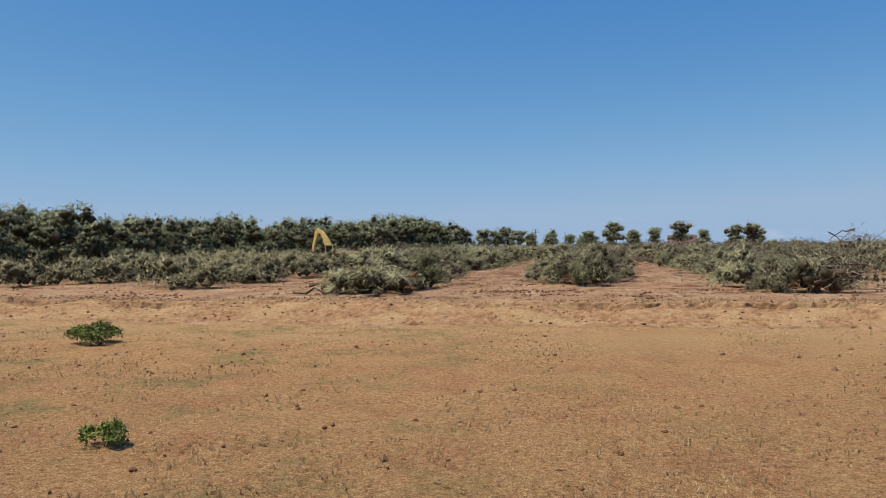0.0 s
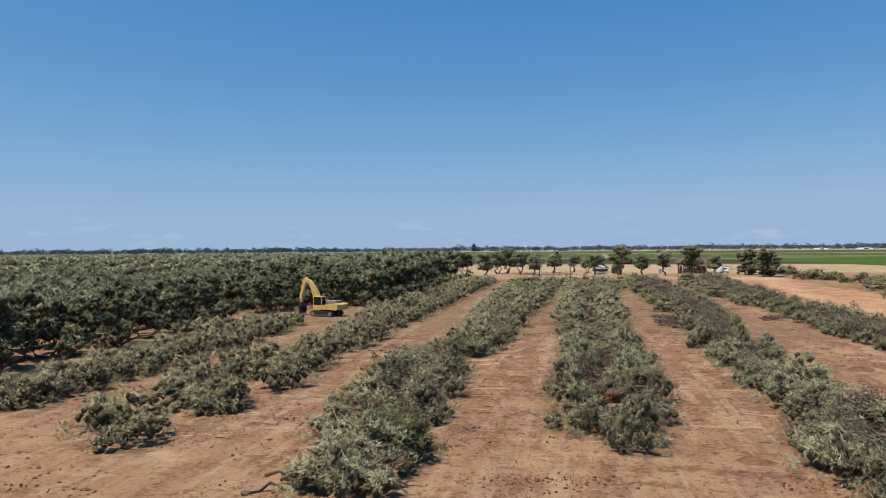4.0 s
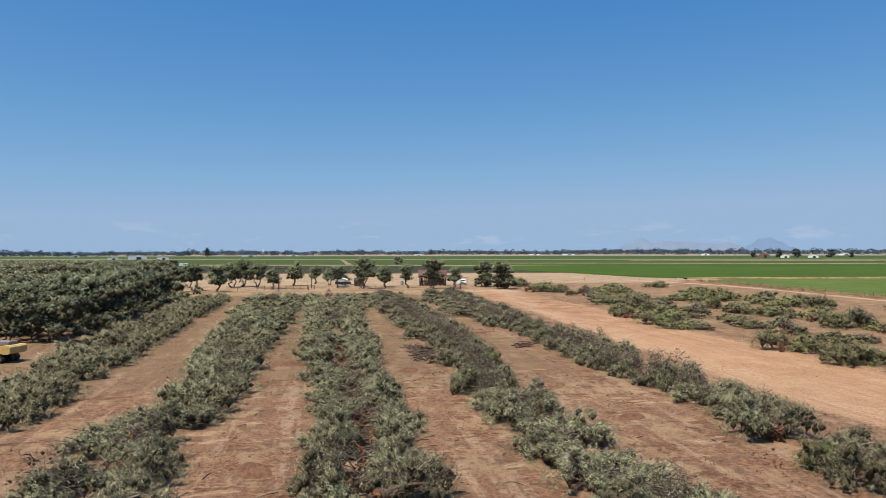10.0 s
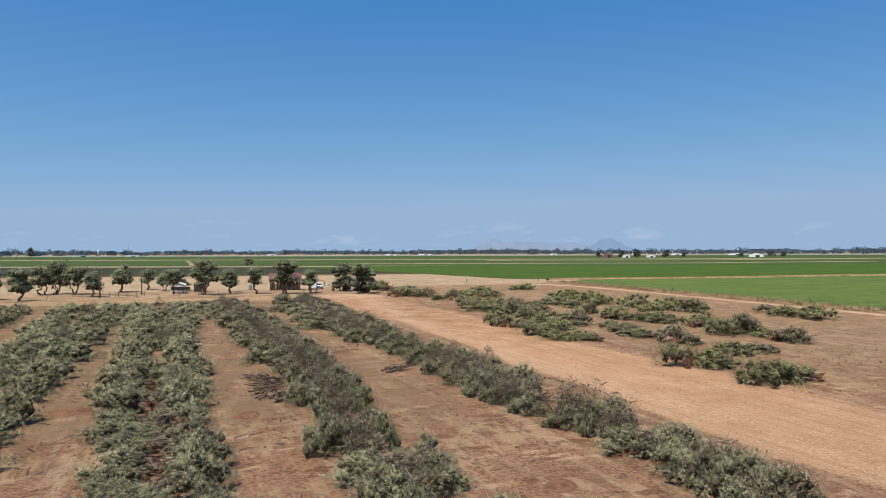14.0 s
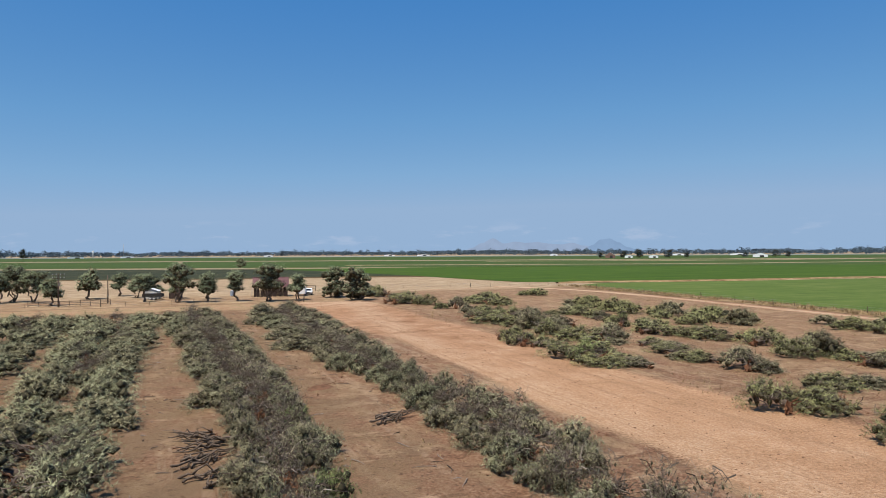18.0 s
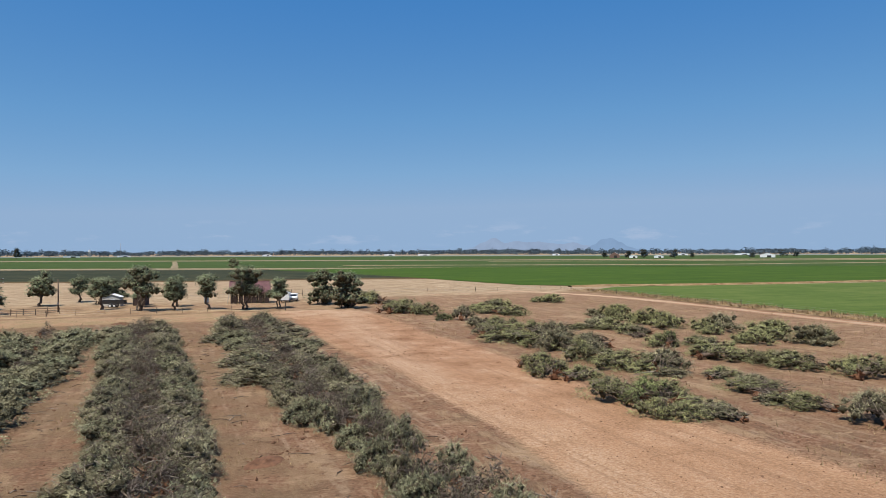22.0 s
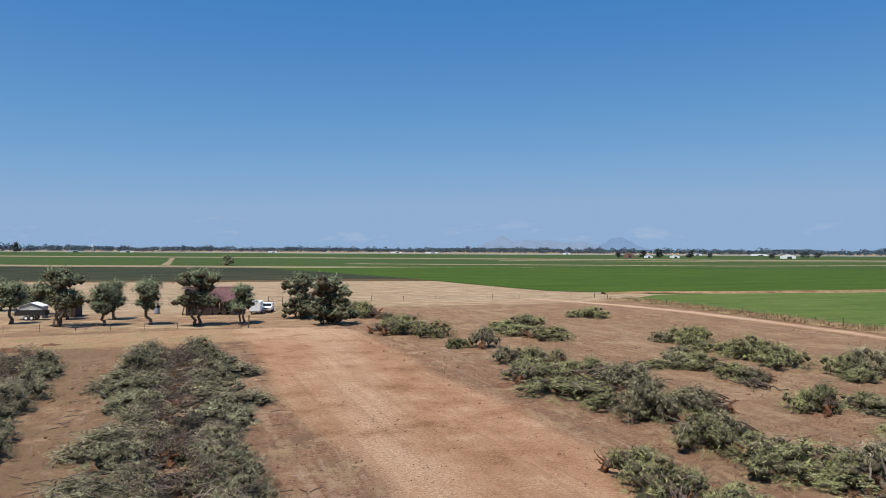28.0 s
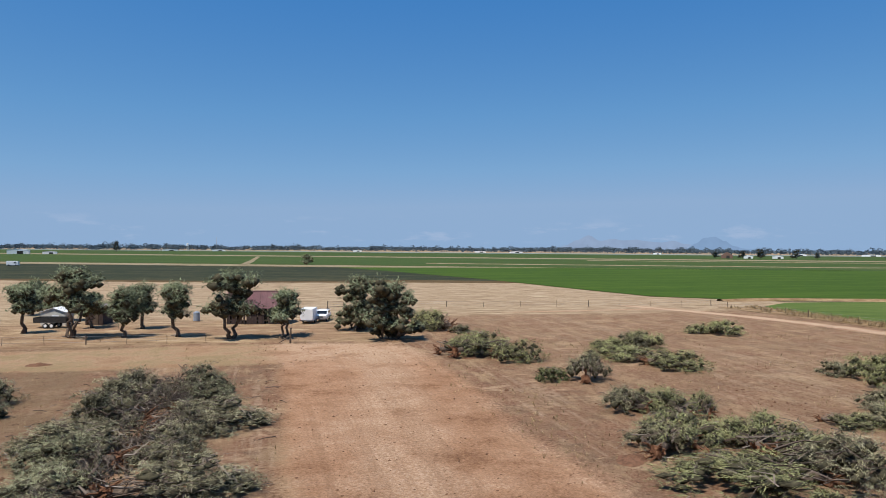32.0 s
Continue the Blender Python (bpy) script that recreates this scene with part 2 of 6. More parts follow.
    base = k.mix(trail, base, k.ramp(grit, (0.35, (0.235, 0.150, 0.094)), (0.5, (0.376, 0.259, 0.169)), (0.66, (0.470, 0.357, 0.244))))
    weedy = k.math("MULTIPLY", k.math("MULTIPLY", k.step(px, 18.0, 25.0, 1.0, 0.35), k.step(py, 76.0, 98.0)), k.step(k.noise(0.2, 8.0, 0.72), 0.4, 0.56, 0.25, 0.85))
    base = k.mix(weedy, base, k.ramp(grit, (0.35, (0.085, 0.052, 0.026)), (0.5, (0.168, 0.108, 0.060)), (0.66, (0.27, 0.185, 0.11))))
    # scraps of dark litter and broken clods
    litter = k.step(k.noise(1.9, 5.0, 0.75), 0.57, 0.64, 0.0, 0.75)
    base = k.mix(litter, base, k.ramp(grit, (0.35, (0.045, 0.024, 0.014)), (0.65, (0.126, 0.068, 0.040))))
    # short dry stubble of the lower field, golden on reddish earth
    stub = k.noise(9.0, 10.0, 0.85)
    low = k.ramp(stub, (0.36, (0.174, 0.083, 0.036)), (0.45, (0.288, 0.155, 0.069)), (0.54, (0.383, 0.229, 0.109)), (0.65, (0.498, 0.339, 0.177)))
    red = k.ramp(stub, (0.36, (0.158, 0.072, 0.034)), (0.5, (0.303, 0.153, 0.073)), (0.65, (0.438, 0.270, 0.143)))
    low = k.mix(k.step(k.noise(0.5, 7.0, 0.75), 0.47, 0.6, 0.0, 0.8), low, red)
    pale = k.ramp(stub, (0.36, (0.209, 0.129, 0.062)), (0.5, (0.369, 0.248, 0.126)), (0.65, (0.498, 0.369, 0.211)))
    strip = k.math("MULTIPLY", k.step(py, 20.0, 25.5), k.step(k.noise(0.7, 6.0, 0.7, k.scaled(0.3, 1.4, 1.0)), 0.38, 0.58, 0.1, 0.6))
    low = k.mix(strip, low, pale)
    sprout = k.math("MULTIPLY", k.step(k.noise(0.42, 6.0, 0.75), 0.48, 0.64), k.step(px, -8.0, 3.0, 0.85, 0.2))
    low = k.mix(sprout, low, k.ramp(stub, (0.36, (0.089, 0.073, 0.025)), (0.65, (0.288, 0.231, 0.101))))
    hole = k.step(k.noise(5.5, 3.0, 0.6), 0.65, 0.70, 0.0, 0.8)
    low = k.mix(hole, low, (0.100, 0.050, 0.024))
    low = k.mix(1.0, low, k.ramp(k.noise(34.0, 4.0, 0.85), (0.38, (0.36, 0.33, 0.30)), (0.49, (0.9, 0.89, 0.88)), (0.6, (1.3, 1.3, 1.3))), "MULTIPLY")
    # the raw cut face of the bank
    cut = k.noise(3.4, 8.0, 0.8)
    face = k.ramp(cut, (0.34, (0.115, 0.055, 0.028)), (0.45, (0.235, 0.128, 0.066)), (0.56, (0.330, 0.198, 0.106)), (0.66, (0.430, 0.280, 0.165)))
    face = k.mix(k.step(k.noise(0.8, 6.0, 0.7, k.scaled(0.5, 1.5, 1.0)), 0.46, 0.6, 0.0, 0.7), face, pale)
    # the earth road: pale dust on a worn middle, darker scraped soil at its sides
    dust = k.noise(0.22, 7.0, 0.7)
    road = k.ramp(k.math("ADD", k.math("MULTIPLY", fine, 0.4), k.math("MULTIPLY", dust, 0.6)),
                  (0.38, (0.194, 0.099, 0.051)), (0.47, (0.298, 0.163, 0.090)), (0.55, (0.355, 0.209, 0.123)), (0.63, (0.449, 0.297, 0.190)))
    bend = k.math("ADD", k.math("MULTIPLY", k.step(py, 130.0, 215.0), 8.5), k.math("MULTIPLY", k.math("SUBTRACT", blot, 0.5), 3.0))
    off = k.math("ABSOLUTE", k.math("SUBTRACT", k.math("SUBTRACT", px, 37.8), bend))
    worn = k.math("MULTIPLY", k.step(off, 0.6, 4.4, 1.0, 0.0), k.step(dust, 0.34, 0.56, 0.25, 0.8))
    road = k.mix(worn, road, k.ramp(fine, (0.36, (0.282, 0.167, 0.094)), (0.5, (0.386, 0.247, 0.152)), (0.64, (0.481, 0.335, 0.226))))
    road = k.mix(k.step(py, 105.0, 160.0, 0.4, 0.0), road, k.ramp(fine, (0.36, (0.36, 0.20, 0.105)), (0.5, (0.45, 0.27, 0.15)), (0.64, (0.52, 0.35, 0.215))))
    wheel = k.noise(1.0, 4.0, 0.65, k.scaled(0.9, 0.03, 1.0, -4))
    road = k.mix(1.0, road, k.ramp(wheel, (0.35, (0.94, 0.935, 0.93)), (0.65, (1.05, 1.05, 1.05))), "MULTIPLY")
    tyre = k.noise(1.0, 2.0, 0.5, k.scaled(1.7, 0.012, 1.0, -4))
    road = k.mix(k.math("MULTIPLY", k.step(tyre, 0.54, 0.62), k.step(dust, 0.40, 0.55, 0.05, 0.32)), road, (0.220, 0.121, 0.067))
    road = k.mix(1.0, road, k.ramp(k.noise(7.0, 6.0, 0.8), (0.36, (0.68, 0.66, 0.64)), (0.5, (1.0, 1.0, 1.0)), (0.64, (1.2, 1.2, 1.2))), "MULTIPLY")
    beyond = k.math("MULTIPLY", k.step(py, 202.0, 211.0, 0.0, 0.75), k.step(dust, 0.36, 0.55, 0.35, 1.0))
    road = k.mix(beyond, road, k.ramp(fine, (0.36, (0.302, 0.186, 0.107)), (0.5, (0.418, 0.276, 0.172)), (0.64, (0.511, 0.366, 0.252))))
    turn = k.math("MAXIMUM", k.math("SUBTRACT", py, 200.0), 0.0)
    lane_x = k.math("ADD", k.math("SUBTRACT", px, 123.0), k.math("MULTIPLY", k.math("MULTIPLY", turn, turn), 0.0036))
    side_track = k.step(k.math("ABSOLUTE", lane_x), 0.6, 1.6, 0.5, 0.0)
    road = k.mix(side_track, road, k.ramp(fine, (0.36, (0.376, 0.258, 0.164)), (0.64, (0.563, 0.432, 0.308))))
    grassy = k.math("MULTIPLY", k.step(px, 33.0, 36.5, 1.0, 0.0), k.step(dust, 0.4, 0.6, 0.2, 0.9))
    road = k.mix(grassy, road, k.ramp(grit, (0.36, (0.136, 0.095, 0.043)), (0.5, (0.235, 0.165, 0.082)), (0.64, (0.355, 0.263, 0.149))))
    # dry grass of the yard and of the far pasture
    dry = k.noise(0.5, 10.0, 0.8, k.scaled(0.35, 1.0, 1.0))
    past = k.ramp(dry, (0.36, (0.11, 0.066, 0.035)), (0.46, (0.235, 0.150, 0.084)), (0.55, (0.335, 0.232, 0.135)), (0.66, (0.46, 0.345, 0.215)))
    past = k.mix(k.step(k.noise(0.16, 8.0, 0.7, k.scaled(0.4, 1.2, 1.0)), 0.48, 0.6, 0.0, 0.7), past, k.ramp(fine, (0.36, (0.12, 0.062, 0.034)), (0.5, (0.225, 0.13, 0.075)), (0.64, (0.33, 0.21, 0.13))))
    past = k.mix(k.step(py, 236.0, 262.0, 0.0, 0.55), past, k.ramp(dry, (0.36, (0.21, 0.148, 0.086)), (0.5, (0.34, 0.255, 0.16)), (0.64, (0.45, 0.36, 0.245))))
    edge = k.math("SUBTRACT", fine, 0.5)

    def mask(channel):
        return k.step(k.math("ADD", channel, k.math("MULTIPLY", edge, 0.9)), 0.3, 0.7)

    base = k.mix(mask(sep.outputs[1]), base, past)
    base = k.mix(mask(sep.outputs[0]), base, road)
    base = k.mix(mask(sep.outputs[2]), base, low)
    base = k.mix(mask(att.outputs["Alpha"]), base, face)
    k.colour(base)
    k.bump(k.math("ADD", fine, k.math("MULTIPLY", grit, 0.8)), 1.0, 0.07)
    return k.m


def field_material(name, a, b, c, sx=0.02, sy=0.15, turn=20.0):
    k = Mat(name, 0.95, spec=0.15)
    n1 = k.noise(1.0, 5.0, 0.65, k.scaled(sx, sy, 1, turn))
    n2 = k.noise(0.25, 9.0, 0.8)
    f = k.math("ADD", k.math("MULTIPLY", n1, 0.55), k.math("MULTIPLY", n2, 0.45))
    k.colour(k.ramp(f, (0.38, a), (0.5, b), (0.62, c)))
    return k.m


GROUND = ground_material()
GREEN = field_material("bright green crop", (0.028, 0.056, 0.002), (0.041, 0.075, 0.0035), (0.061, 0.095, 0.008))
GREEN_PALE = field_material("paler green crop", (0.054, 0.086, 0.013), (0.077, 0.110, 0.019), (0.115, 0.136, 0.034), 0.05, 0.3)
GREEN_DULL = field_material("duller green crop", (0.027, 0.050, 0.007), (0.042, 0.069, 0.011), (0.071, 0.086, 0.022))
DARK_FIELD = field_material("dark weedy field", (0.010, 0.015, 0.006), (0.028, 0.032, 0.013), (0.078, 0.066, 0.03), 0.025, 0.2)
RUST_FIELD = field_material("rusty brown weeds", (0.054, 0.032, 0.011), (0.093, 0.057, 0.021), (0.134, 0.089, 0.037), 0.05, 0.4)
WEEDS = field_material("dry brown fence weeds", (0.13, 0.075, 0.035), (0.22, 0.14, 0.07), (0.33, 0.23, 0.125), 0.3, 0.3)
STRAW = field_material("bleached straw", (0.160, 0.121, 0.064), (0.230, 0.179, 0.102), (0.301, 0.243, 0.160), 0.05, 0.4)
# farthest fields: distance haze mixed into the base colour
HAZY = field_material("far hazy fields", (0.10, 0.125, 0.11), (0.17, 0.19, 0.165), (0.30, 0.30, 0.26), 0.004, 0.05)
DRY_GRASS = leaf_material("dry grass blades", (0.15, 0.105, 0.045), (0.36, 0.25, 0.125), (0.55, 0.42, 0.24), 0.3)
CLOD = plain("red clod of earth", (0.17, 0.088, 0.052), 1.0, spec=0.1, wear=0.5)
YELLOW = plain("faded yellow machine paint", (0.60, 0.41, 0.14), 0.5, wear=0.35, scale=1.5)
DARK_STEEL = plain("dark worn steel", (0.055, 0.05, 0.047), 0.6, 0.5, wear=0.4)
BLACK = plain("black rubber", (0.018, 0.018, 0.018), 0.85, wear=0.3)
GREY = plain("grey brown cover", (0.20, 0.17, 0.15), 0.75, wear=0.3)
WHITE = plain("white paint", (0.78, 0.78, 0.77), 0.4, wear=0.08)
CHROME = plain("bright metal", (0.6, 0.6, 0.6), 0.3, 0.9, wear=0.2)
CANVAS = plain("pale tarpaulin", (0.55, 0.52, 0.46), 0.9, wear=0.25)
LAMP_RED = plain("red lamp plastic", (0.35, 0.02, 0.015), 0.3, wear=0.1)
BARN_RED = plain("weathered red barn boards", (0.22, 0.13, 0.10), 0.9, wear=0.4)
POST_WOOD = plain("weathered post wood", (0.12, 0.085, 0.06), 0.95, wear=0.4)
PLANK = plain("weathered barn board", (0.065, 0.042, 0.035), 0.95, wear=0.5, scale=2.0)
RUSTY_ROOF = plain("rusty red sheet roof", (0.15, 0.068, 0.07), 0.75, 0.1, wear=0.35, scale=0.8)
WIRE = plain("galvanised wire", (0.30, 0.29, 0.27), 0.6, 0.5)
SLATE_TANK = plain("grey blue tank", (0.28, 0.32, 0.38), 0.6)


def glass_material():
    k = Mat("dark window glass", 0.05, spec=0.6)
    k.colour((0.015, 0.018, 0.022))
    return k.m


GLASS = glass_material()

# ---- mesh helpers ----


def smooth(a, b, v):
    u = min(1.0, max(0.0, (v - a) / (b - a)))
    return u * u * (3 - 2 * u)


def height(x, y):
    """Height of the ground: the lower field, the cut bank, and the orchard that rises gently to the yard."""
    ys = y + 0.5 * noise.noise((x * 0.13, 3.1, 0)) + 0.35 * noise.noise((x * 0.6, 7.7, 0))
    z = -0.8 * (1 - 0.55 * smooth(28.4, 30.6, ys) - 0.45 * smooth(30.5, 31.4, ys))
    return z + min(1.6, max(0.0, 0.0085 * (y - 45)))


def mesh_of(name, verts, faces, material, flat=True):
    me = bpy.data.meshes.new(name)
    me.from_pydata([tuple(v) for v in verts], [], [tuple(f) for f in faces])
    me.materials.append(material)
    if not flat:
        me.polygons.foreach_set("use_smooth", [True] * len(me.polygons))
    me.update()
    return me


def part(name, me, parent, label=""):
    ob = new(name, me)
    ob.parent = parent
    return tagged(ob, label)


def bm_part(name, bm, material, parent, label="", soft=False):
    me = bpy.data.meshes.new(name)
    bm.to_mesh(me)
    bm.free()
    me.materials.append(material)
    if soft:
        me.polygons.foreach_set("use_smooth", [True] * len(me.polygons))
    return part(name, me, parent, label) if parent else new(name, me)


def box(bm, sx, sy, sz, m=Matrix(), bevel=0.0):
    got = bmesh.ops.create_cube(bm, size=1.0, matrix=m @ Matrix.Diagonal((sx, sy, sz, 1)))
    if bevel:
        edges = list({e for v in got["verts"] for e in v.link_edges})
        bmesh.ops.bevel(bm, geom=edges, offset=bevel, segments=2, affect="EDGES", profile=0.6)


def cyl(bm, r, depth, m=Matrix(), sides=16, r2=None):
    bmesh.ops.create_cone(bm, cap_ends=True, segments=sides, radius1=r, radius2=r if r2 is None else r2, depth=depth, matrix=m)


def prism(bm, outline, width, m=Matrix()):
    """A plate with the outline (x, z), width across y, centred."""
    a = [bm.verts.new(m @ Vector((x, -width / 2, z))) for x, z in outline]
    b = [bm.verts.new(m @ Vector((x, width / 2, z))) for x, z in outline]
    n = len(outline)
    bm.faces.new(a)
    bm.faces.new(b[::-1])
    for i in range(n):
        bm.faces.new((a[i], b[i], b[(i + 1) % n], a[(i + 1) % n]))
    bmesh.ops.recalc_face_normals(bm, faces=bm.faces[:])


def tube(points, radii, sides=7):
    """Vertices and faces of a tapering, bent limb."""
    radii = [float(r) for r in radii]
    verts, faces = [], []
    pts = [Vector(p) for p in points]
    for i, p in enumerate(pts):
        d = (pts[min(i + 1, len(pts) - 1)] - pts[max(i - 1, 0)]).normalized()
        u = d.orthogonal().normalized()
        w = d.cross(u)
        for s in range(sides):
            a = 2 * math.pi * s / sides
            verts.append(p + (math.cos(a) * u + math.sin(a) * w) * radii[i])
    for i in range(len(pts) - 1):
        for s in range(sides):
            t = (s + 1) % sides
            faces.append((i * sides + s, i * sides + t, (i + 1) * sides + t, (i + 1) * sides + s))
    faces.append(tuple(range(sides))[::-1])
    faces.append(tuple(range((len(pts) - 1) * sides, len(pts) * sides)))
    return verts, faces


def joined(pieces):
    verts, faces = [], []
    for v, f in pieces:
        k = len(verts)
        verts += list(v)
        faces += [tuple(i + k for i in q) for q in f]
    return verts, faces


def leaf_cloud_n(rng, centres, radii, n, size=0.3, width=0.5, outward=0.45, shell=0.6, floor=None, droop=0.15):
    """n pointed sprigs laid round the shells of the lobes, facing outwards; arrays of vertices and faces."""
    c, r = np.asarray(centres, float), np.asarray(radii, float)
    if r.ndim == 1:
        r = np.repeat(r[:, None], 3, 1)
    area = r[:, 0] * r[:, 1] + r[:, 0] * r[:, 2] + r[:, 1] * r[:, 2]
    pick = rng.choice(len(c), n, p=area / area.sum())
    d = rng.normal(size=(n, 3))
    d[:, 2] = np.where(d[:, 2] < -0.4, -d[:, 2], d[:, 2])
    d /= np.linalg.norm(d, axis=1)[:, None]
    depth = shell + (1.05 - shell) * rng.random((n, 1)) ** 0.5
    p = c[pick] + r[pick] * d * depth
    axis = np.cross(d, rng.normal(size=(n, 3)))
    axis /= np.linalg.norm(axis, axis=1)[:, None] + 1e-9
    axis += outward * d + 0.25 * rng.normal(size=(n, 3)) - np.array((0, 0, droop))
    axis /= np.linalg.norm(axis, axis=1)[:, None]
    side = np.cross(axis, d + 0.45 * rng.normal(size=(n, 3)))
    side /= np.linalg.norm(side, axis=1)[:, None] + 1e-9
    ln = size * (0.55 + 0.9 * rng.random((n, 1)))
    w = ln * width * (0.7 + 0.6 * rng.random((n, 1)))
    q = np.stack((p - side * w * 0.5, p + side * w * 0.5, p + axis * ln), 1)
    if floor is not None:
        q[..., 2] = np.maximum(q[..., 2], floor + 0.02 * rng.random((n, 1)))
    own = np.cross(q[:, 1] - q[:, 0], q[:, 2] - q[:, 0])
    back = (own * d).sum(1) < 0
    q[back] = q[back][:, (1, 0, 2)]
    soft = d + 0.3 * rng.normal(size=(n, 3)) + np.array((0, 0, 0.15))
    soft /= np.linalg.norm(soft, axis=1)[:, None]
    return q.reshape(-1, 3), np.arange(3 * n).reshape(-1, 3), np.repeat(soft, 3, 0)


def leaf_cloud(*args, **keys):
    return leaf_cloud_n(*args, **keys)[:2]


def soften(me, normals, rest=0):
    """Lets the leaves take the light as the rounded tuft does on which they grow."""
    me.polygons.foreach_set("use_smooth", [True] * len(me.polygons))
    if rest:
        tail = np.empty(3 * len(me.loops), np.float32)
        me.corner_normals.foreach_get("vector", tail)
        normals = np.concatenate((normals, tail.reshape(-1, 3)[len(normals):]))
    me.normals_split_custom_set(normals.tolist())
    return me


ICO_V = np.array([(1, 0, 0), (-1, 0, 0), (0, 1, 0), (0, -1, 0), (0, 0, 1), (0, 0, -1)], float)
ICO_F = np.array([(0, 2, 4), (2, 1, 4), (1, 3, 4), (3, 0, 4), (2, 0, 5), (1, 2, 5), (3, 1, 5), (0, 3, 5)])


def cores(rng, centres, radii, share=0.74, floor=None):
    """A rough lump that fills each lobe, to be coloured dark as the shade inside it."""
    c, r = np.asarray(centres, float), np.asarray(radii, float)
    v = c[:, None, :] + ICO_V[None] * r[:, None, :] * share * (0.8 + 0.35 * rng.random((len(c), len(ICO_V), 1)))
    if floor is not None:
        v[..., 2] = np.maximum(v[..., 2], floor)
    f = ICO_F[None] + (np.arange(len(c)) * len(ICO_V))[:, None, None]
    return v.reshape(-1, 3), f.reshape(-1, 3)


def tone_layer(me, tones):
    layer = me.attributes.new("tone", "FLOAT", "POINT")
    layer.data.foreach_set("value", np.concatenate((tones, np.zeros(len(me.vertices) - len(tones)))))


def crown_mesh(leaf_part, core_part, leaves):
    """Leaves outside, lumps of twigs inside coloured dark as shade for the gaps: one crown."""
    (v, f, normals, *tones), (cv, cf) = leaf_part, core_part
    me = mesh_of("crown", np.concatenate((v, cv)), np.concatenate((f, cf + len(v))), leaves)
    me.materials.append(INNER_SHADE)
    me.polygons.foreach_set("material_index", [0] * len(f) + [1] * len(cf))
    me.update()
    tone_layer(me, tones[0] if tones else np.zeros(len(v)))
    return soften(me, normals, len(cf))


def spray_cloud(rng, centres, radii, n_leaf, leaf=0.15, width=0.3, per=6, floor=None, flow=(0, 0, 0), droop=0.1, shell=0.72, tufts=6):
    """Feathery foliage: narrow leaves in two ranks along arching shoots that stand out from the lobes; arrays of vertices, faces, normals and the tone of each tuft."""
    c, r = np.asarray(centres, float), np.asarray(radii, float)
    heart = c
    if tufts:
        heart = np.repeat(c, tufts, 0)
        # small tufts over the upper shell of each lobe
        c, r = np.repeat(c, tufts, 0), np.repeat(r, tufts, 0)
        d = rng.normal(size=c.shape)
        d[:, 2] = np.where(d[:, 2] < -0.3, -d[:, 2], d[:, 2])
        d /= np.linalg.norm(d, axis=1)[:, None]
        c, r = c + r * d * 0.85, np.maximum(r * (0.3 + 0.22 * rng.random((len(c), 1))), 0.08)
    shade = 0.16 * np.clip(rng.normal(size=len(c)), -1.5, 1.5)
    sprays = n_leaf // per
    area = r[:, 0] * r[:, 1] + r[:, 0] * r[:, 2] + r[:, 1] * r[:, 2]
    pick = rng.choice(len(c), sprays, p=area / area.sum())
    d = rng.normal(size=(sprays, 3))
    d[:, 2] = np.where(d[:, 2] < -0.45, -d[:, 2], d[:, 2])
    d /= np.linalg.norm(d, axis=1)[:, None]
    p = c[pick] + r[pick] * d * (shell + (1.02 - shell) * rng.random((sprays, 1)) ** 0.7)
    out = p - heart[pick]
    out /= np.linalg.norm(out, axis=1)[:, None] + 1e-9
    axis = np.cross(d, rng.normal(size=(sprays, 3)))
    axis /= np.linalg.norm(axis, axis=1)[:, None] + 1e-9
    axis = 0.55 * axis + 0.6 * d + np.asarray(flow, float) + 0.15 * rng.normal(size=(sprays, 3)) - np.array((0, 0, droop))
    axis /= np.linalg.norm(axis, axis=1)[:, None]
    side = np.cross(axis, d + 0.35 * rng.normal(size=(sprays, 3)))
    side /= np.linalg.norm(side, axis=1)[:, None] + 1e-9
    long = leaf * 0.42 * per * (0.6 + 0.8 * rng.random((sprays, 1)))
    tris, norms = [], []
    for j in range(per):
        u = j / per
        base = p + axis * long * u - np.array((0, 0, 0.35)) * long * u * u
        way = axis * (0.8 + 0.3 * rng.random((sprays, 1))) + side * ((-1) ** j) * (0.45 + 0.4 * rng.random((sprays, 1))) + 0.22 * rng.normal(size=(sprays, 3))
        way /= np.linalg.norm(way, axis=1)[:, None]
        across = np.cross(way, d + 0.5 * rng.normal(size=(sprays, 3)))
        across /= np.linalg.norm(across, axis=1)[:, None] + 1e-9
        ln = leaf * (0.65 + 0.7 * rng.random((sprays, 1)))
        wide = across * ln * width * (0.35 + 0.35 * rng.random((sprays, 1)))
        tri = np.stack((base - wide, base + wide, base + way * ln), 1)
        own = np.cross(tri[:, 1] - tri[:, 0], tri[:, 2] - tri[:, 0])
        own /= np.linalg.norm(own, axis=1)[:, None] + 1e-9
        turn = (own * d).sum(1) < 0
        tri[turn] = tri[turn][:, (1, 0, 2)]
        own[turn] *= -1
        n = 0.8 * out + 0.3 * d + 0.22 * own + 0.12 * rng.normal(size=(sprays, 3))
        tris.append(tri)
        norms.append(n / np.linalg.norm(n, axis=1)[:, None])
    q = np.concatenate(tris)
    if floor is not None:
        q[..., 2] = np.maximum(q[..., 2], floor + 0.02 * rng.random((len(q), 1)))
    return q.reshape(-1, 3), np.arange(3 * len(q)).reshape(-1, 3), np.repeat(np.concatenate(norms), 3, 0), np.repeat(np.tile(shade[pick], per), 3)


def twig_cloud(rng, centres, radii, n, size=0.8, width=0.045, floor=None):
    return leaf_cloud(rng, centres, radii, n, size, width / size, 0.3, 0.4, floor, 0.0)


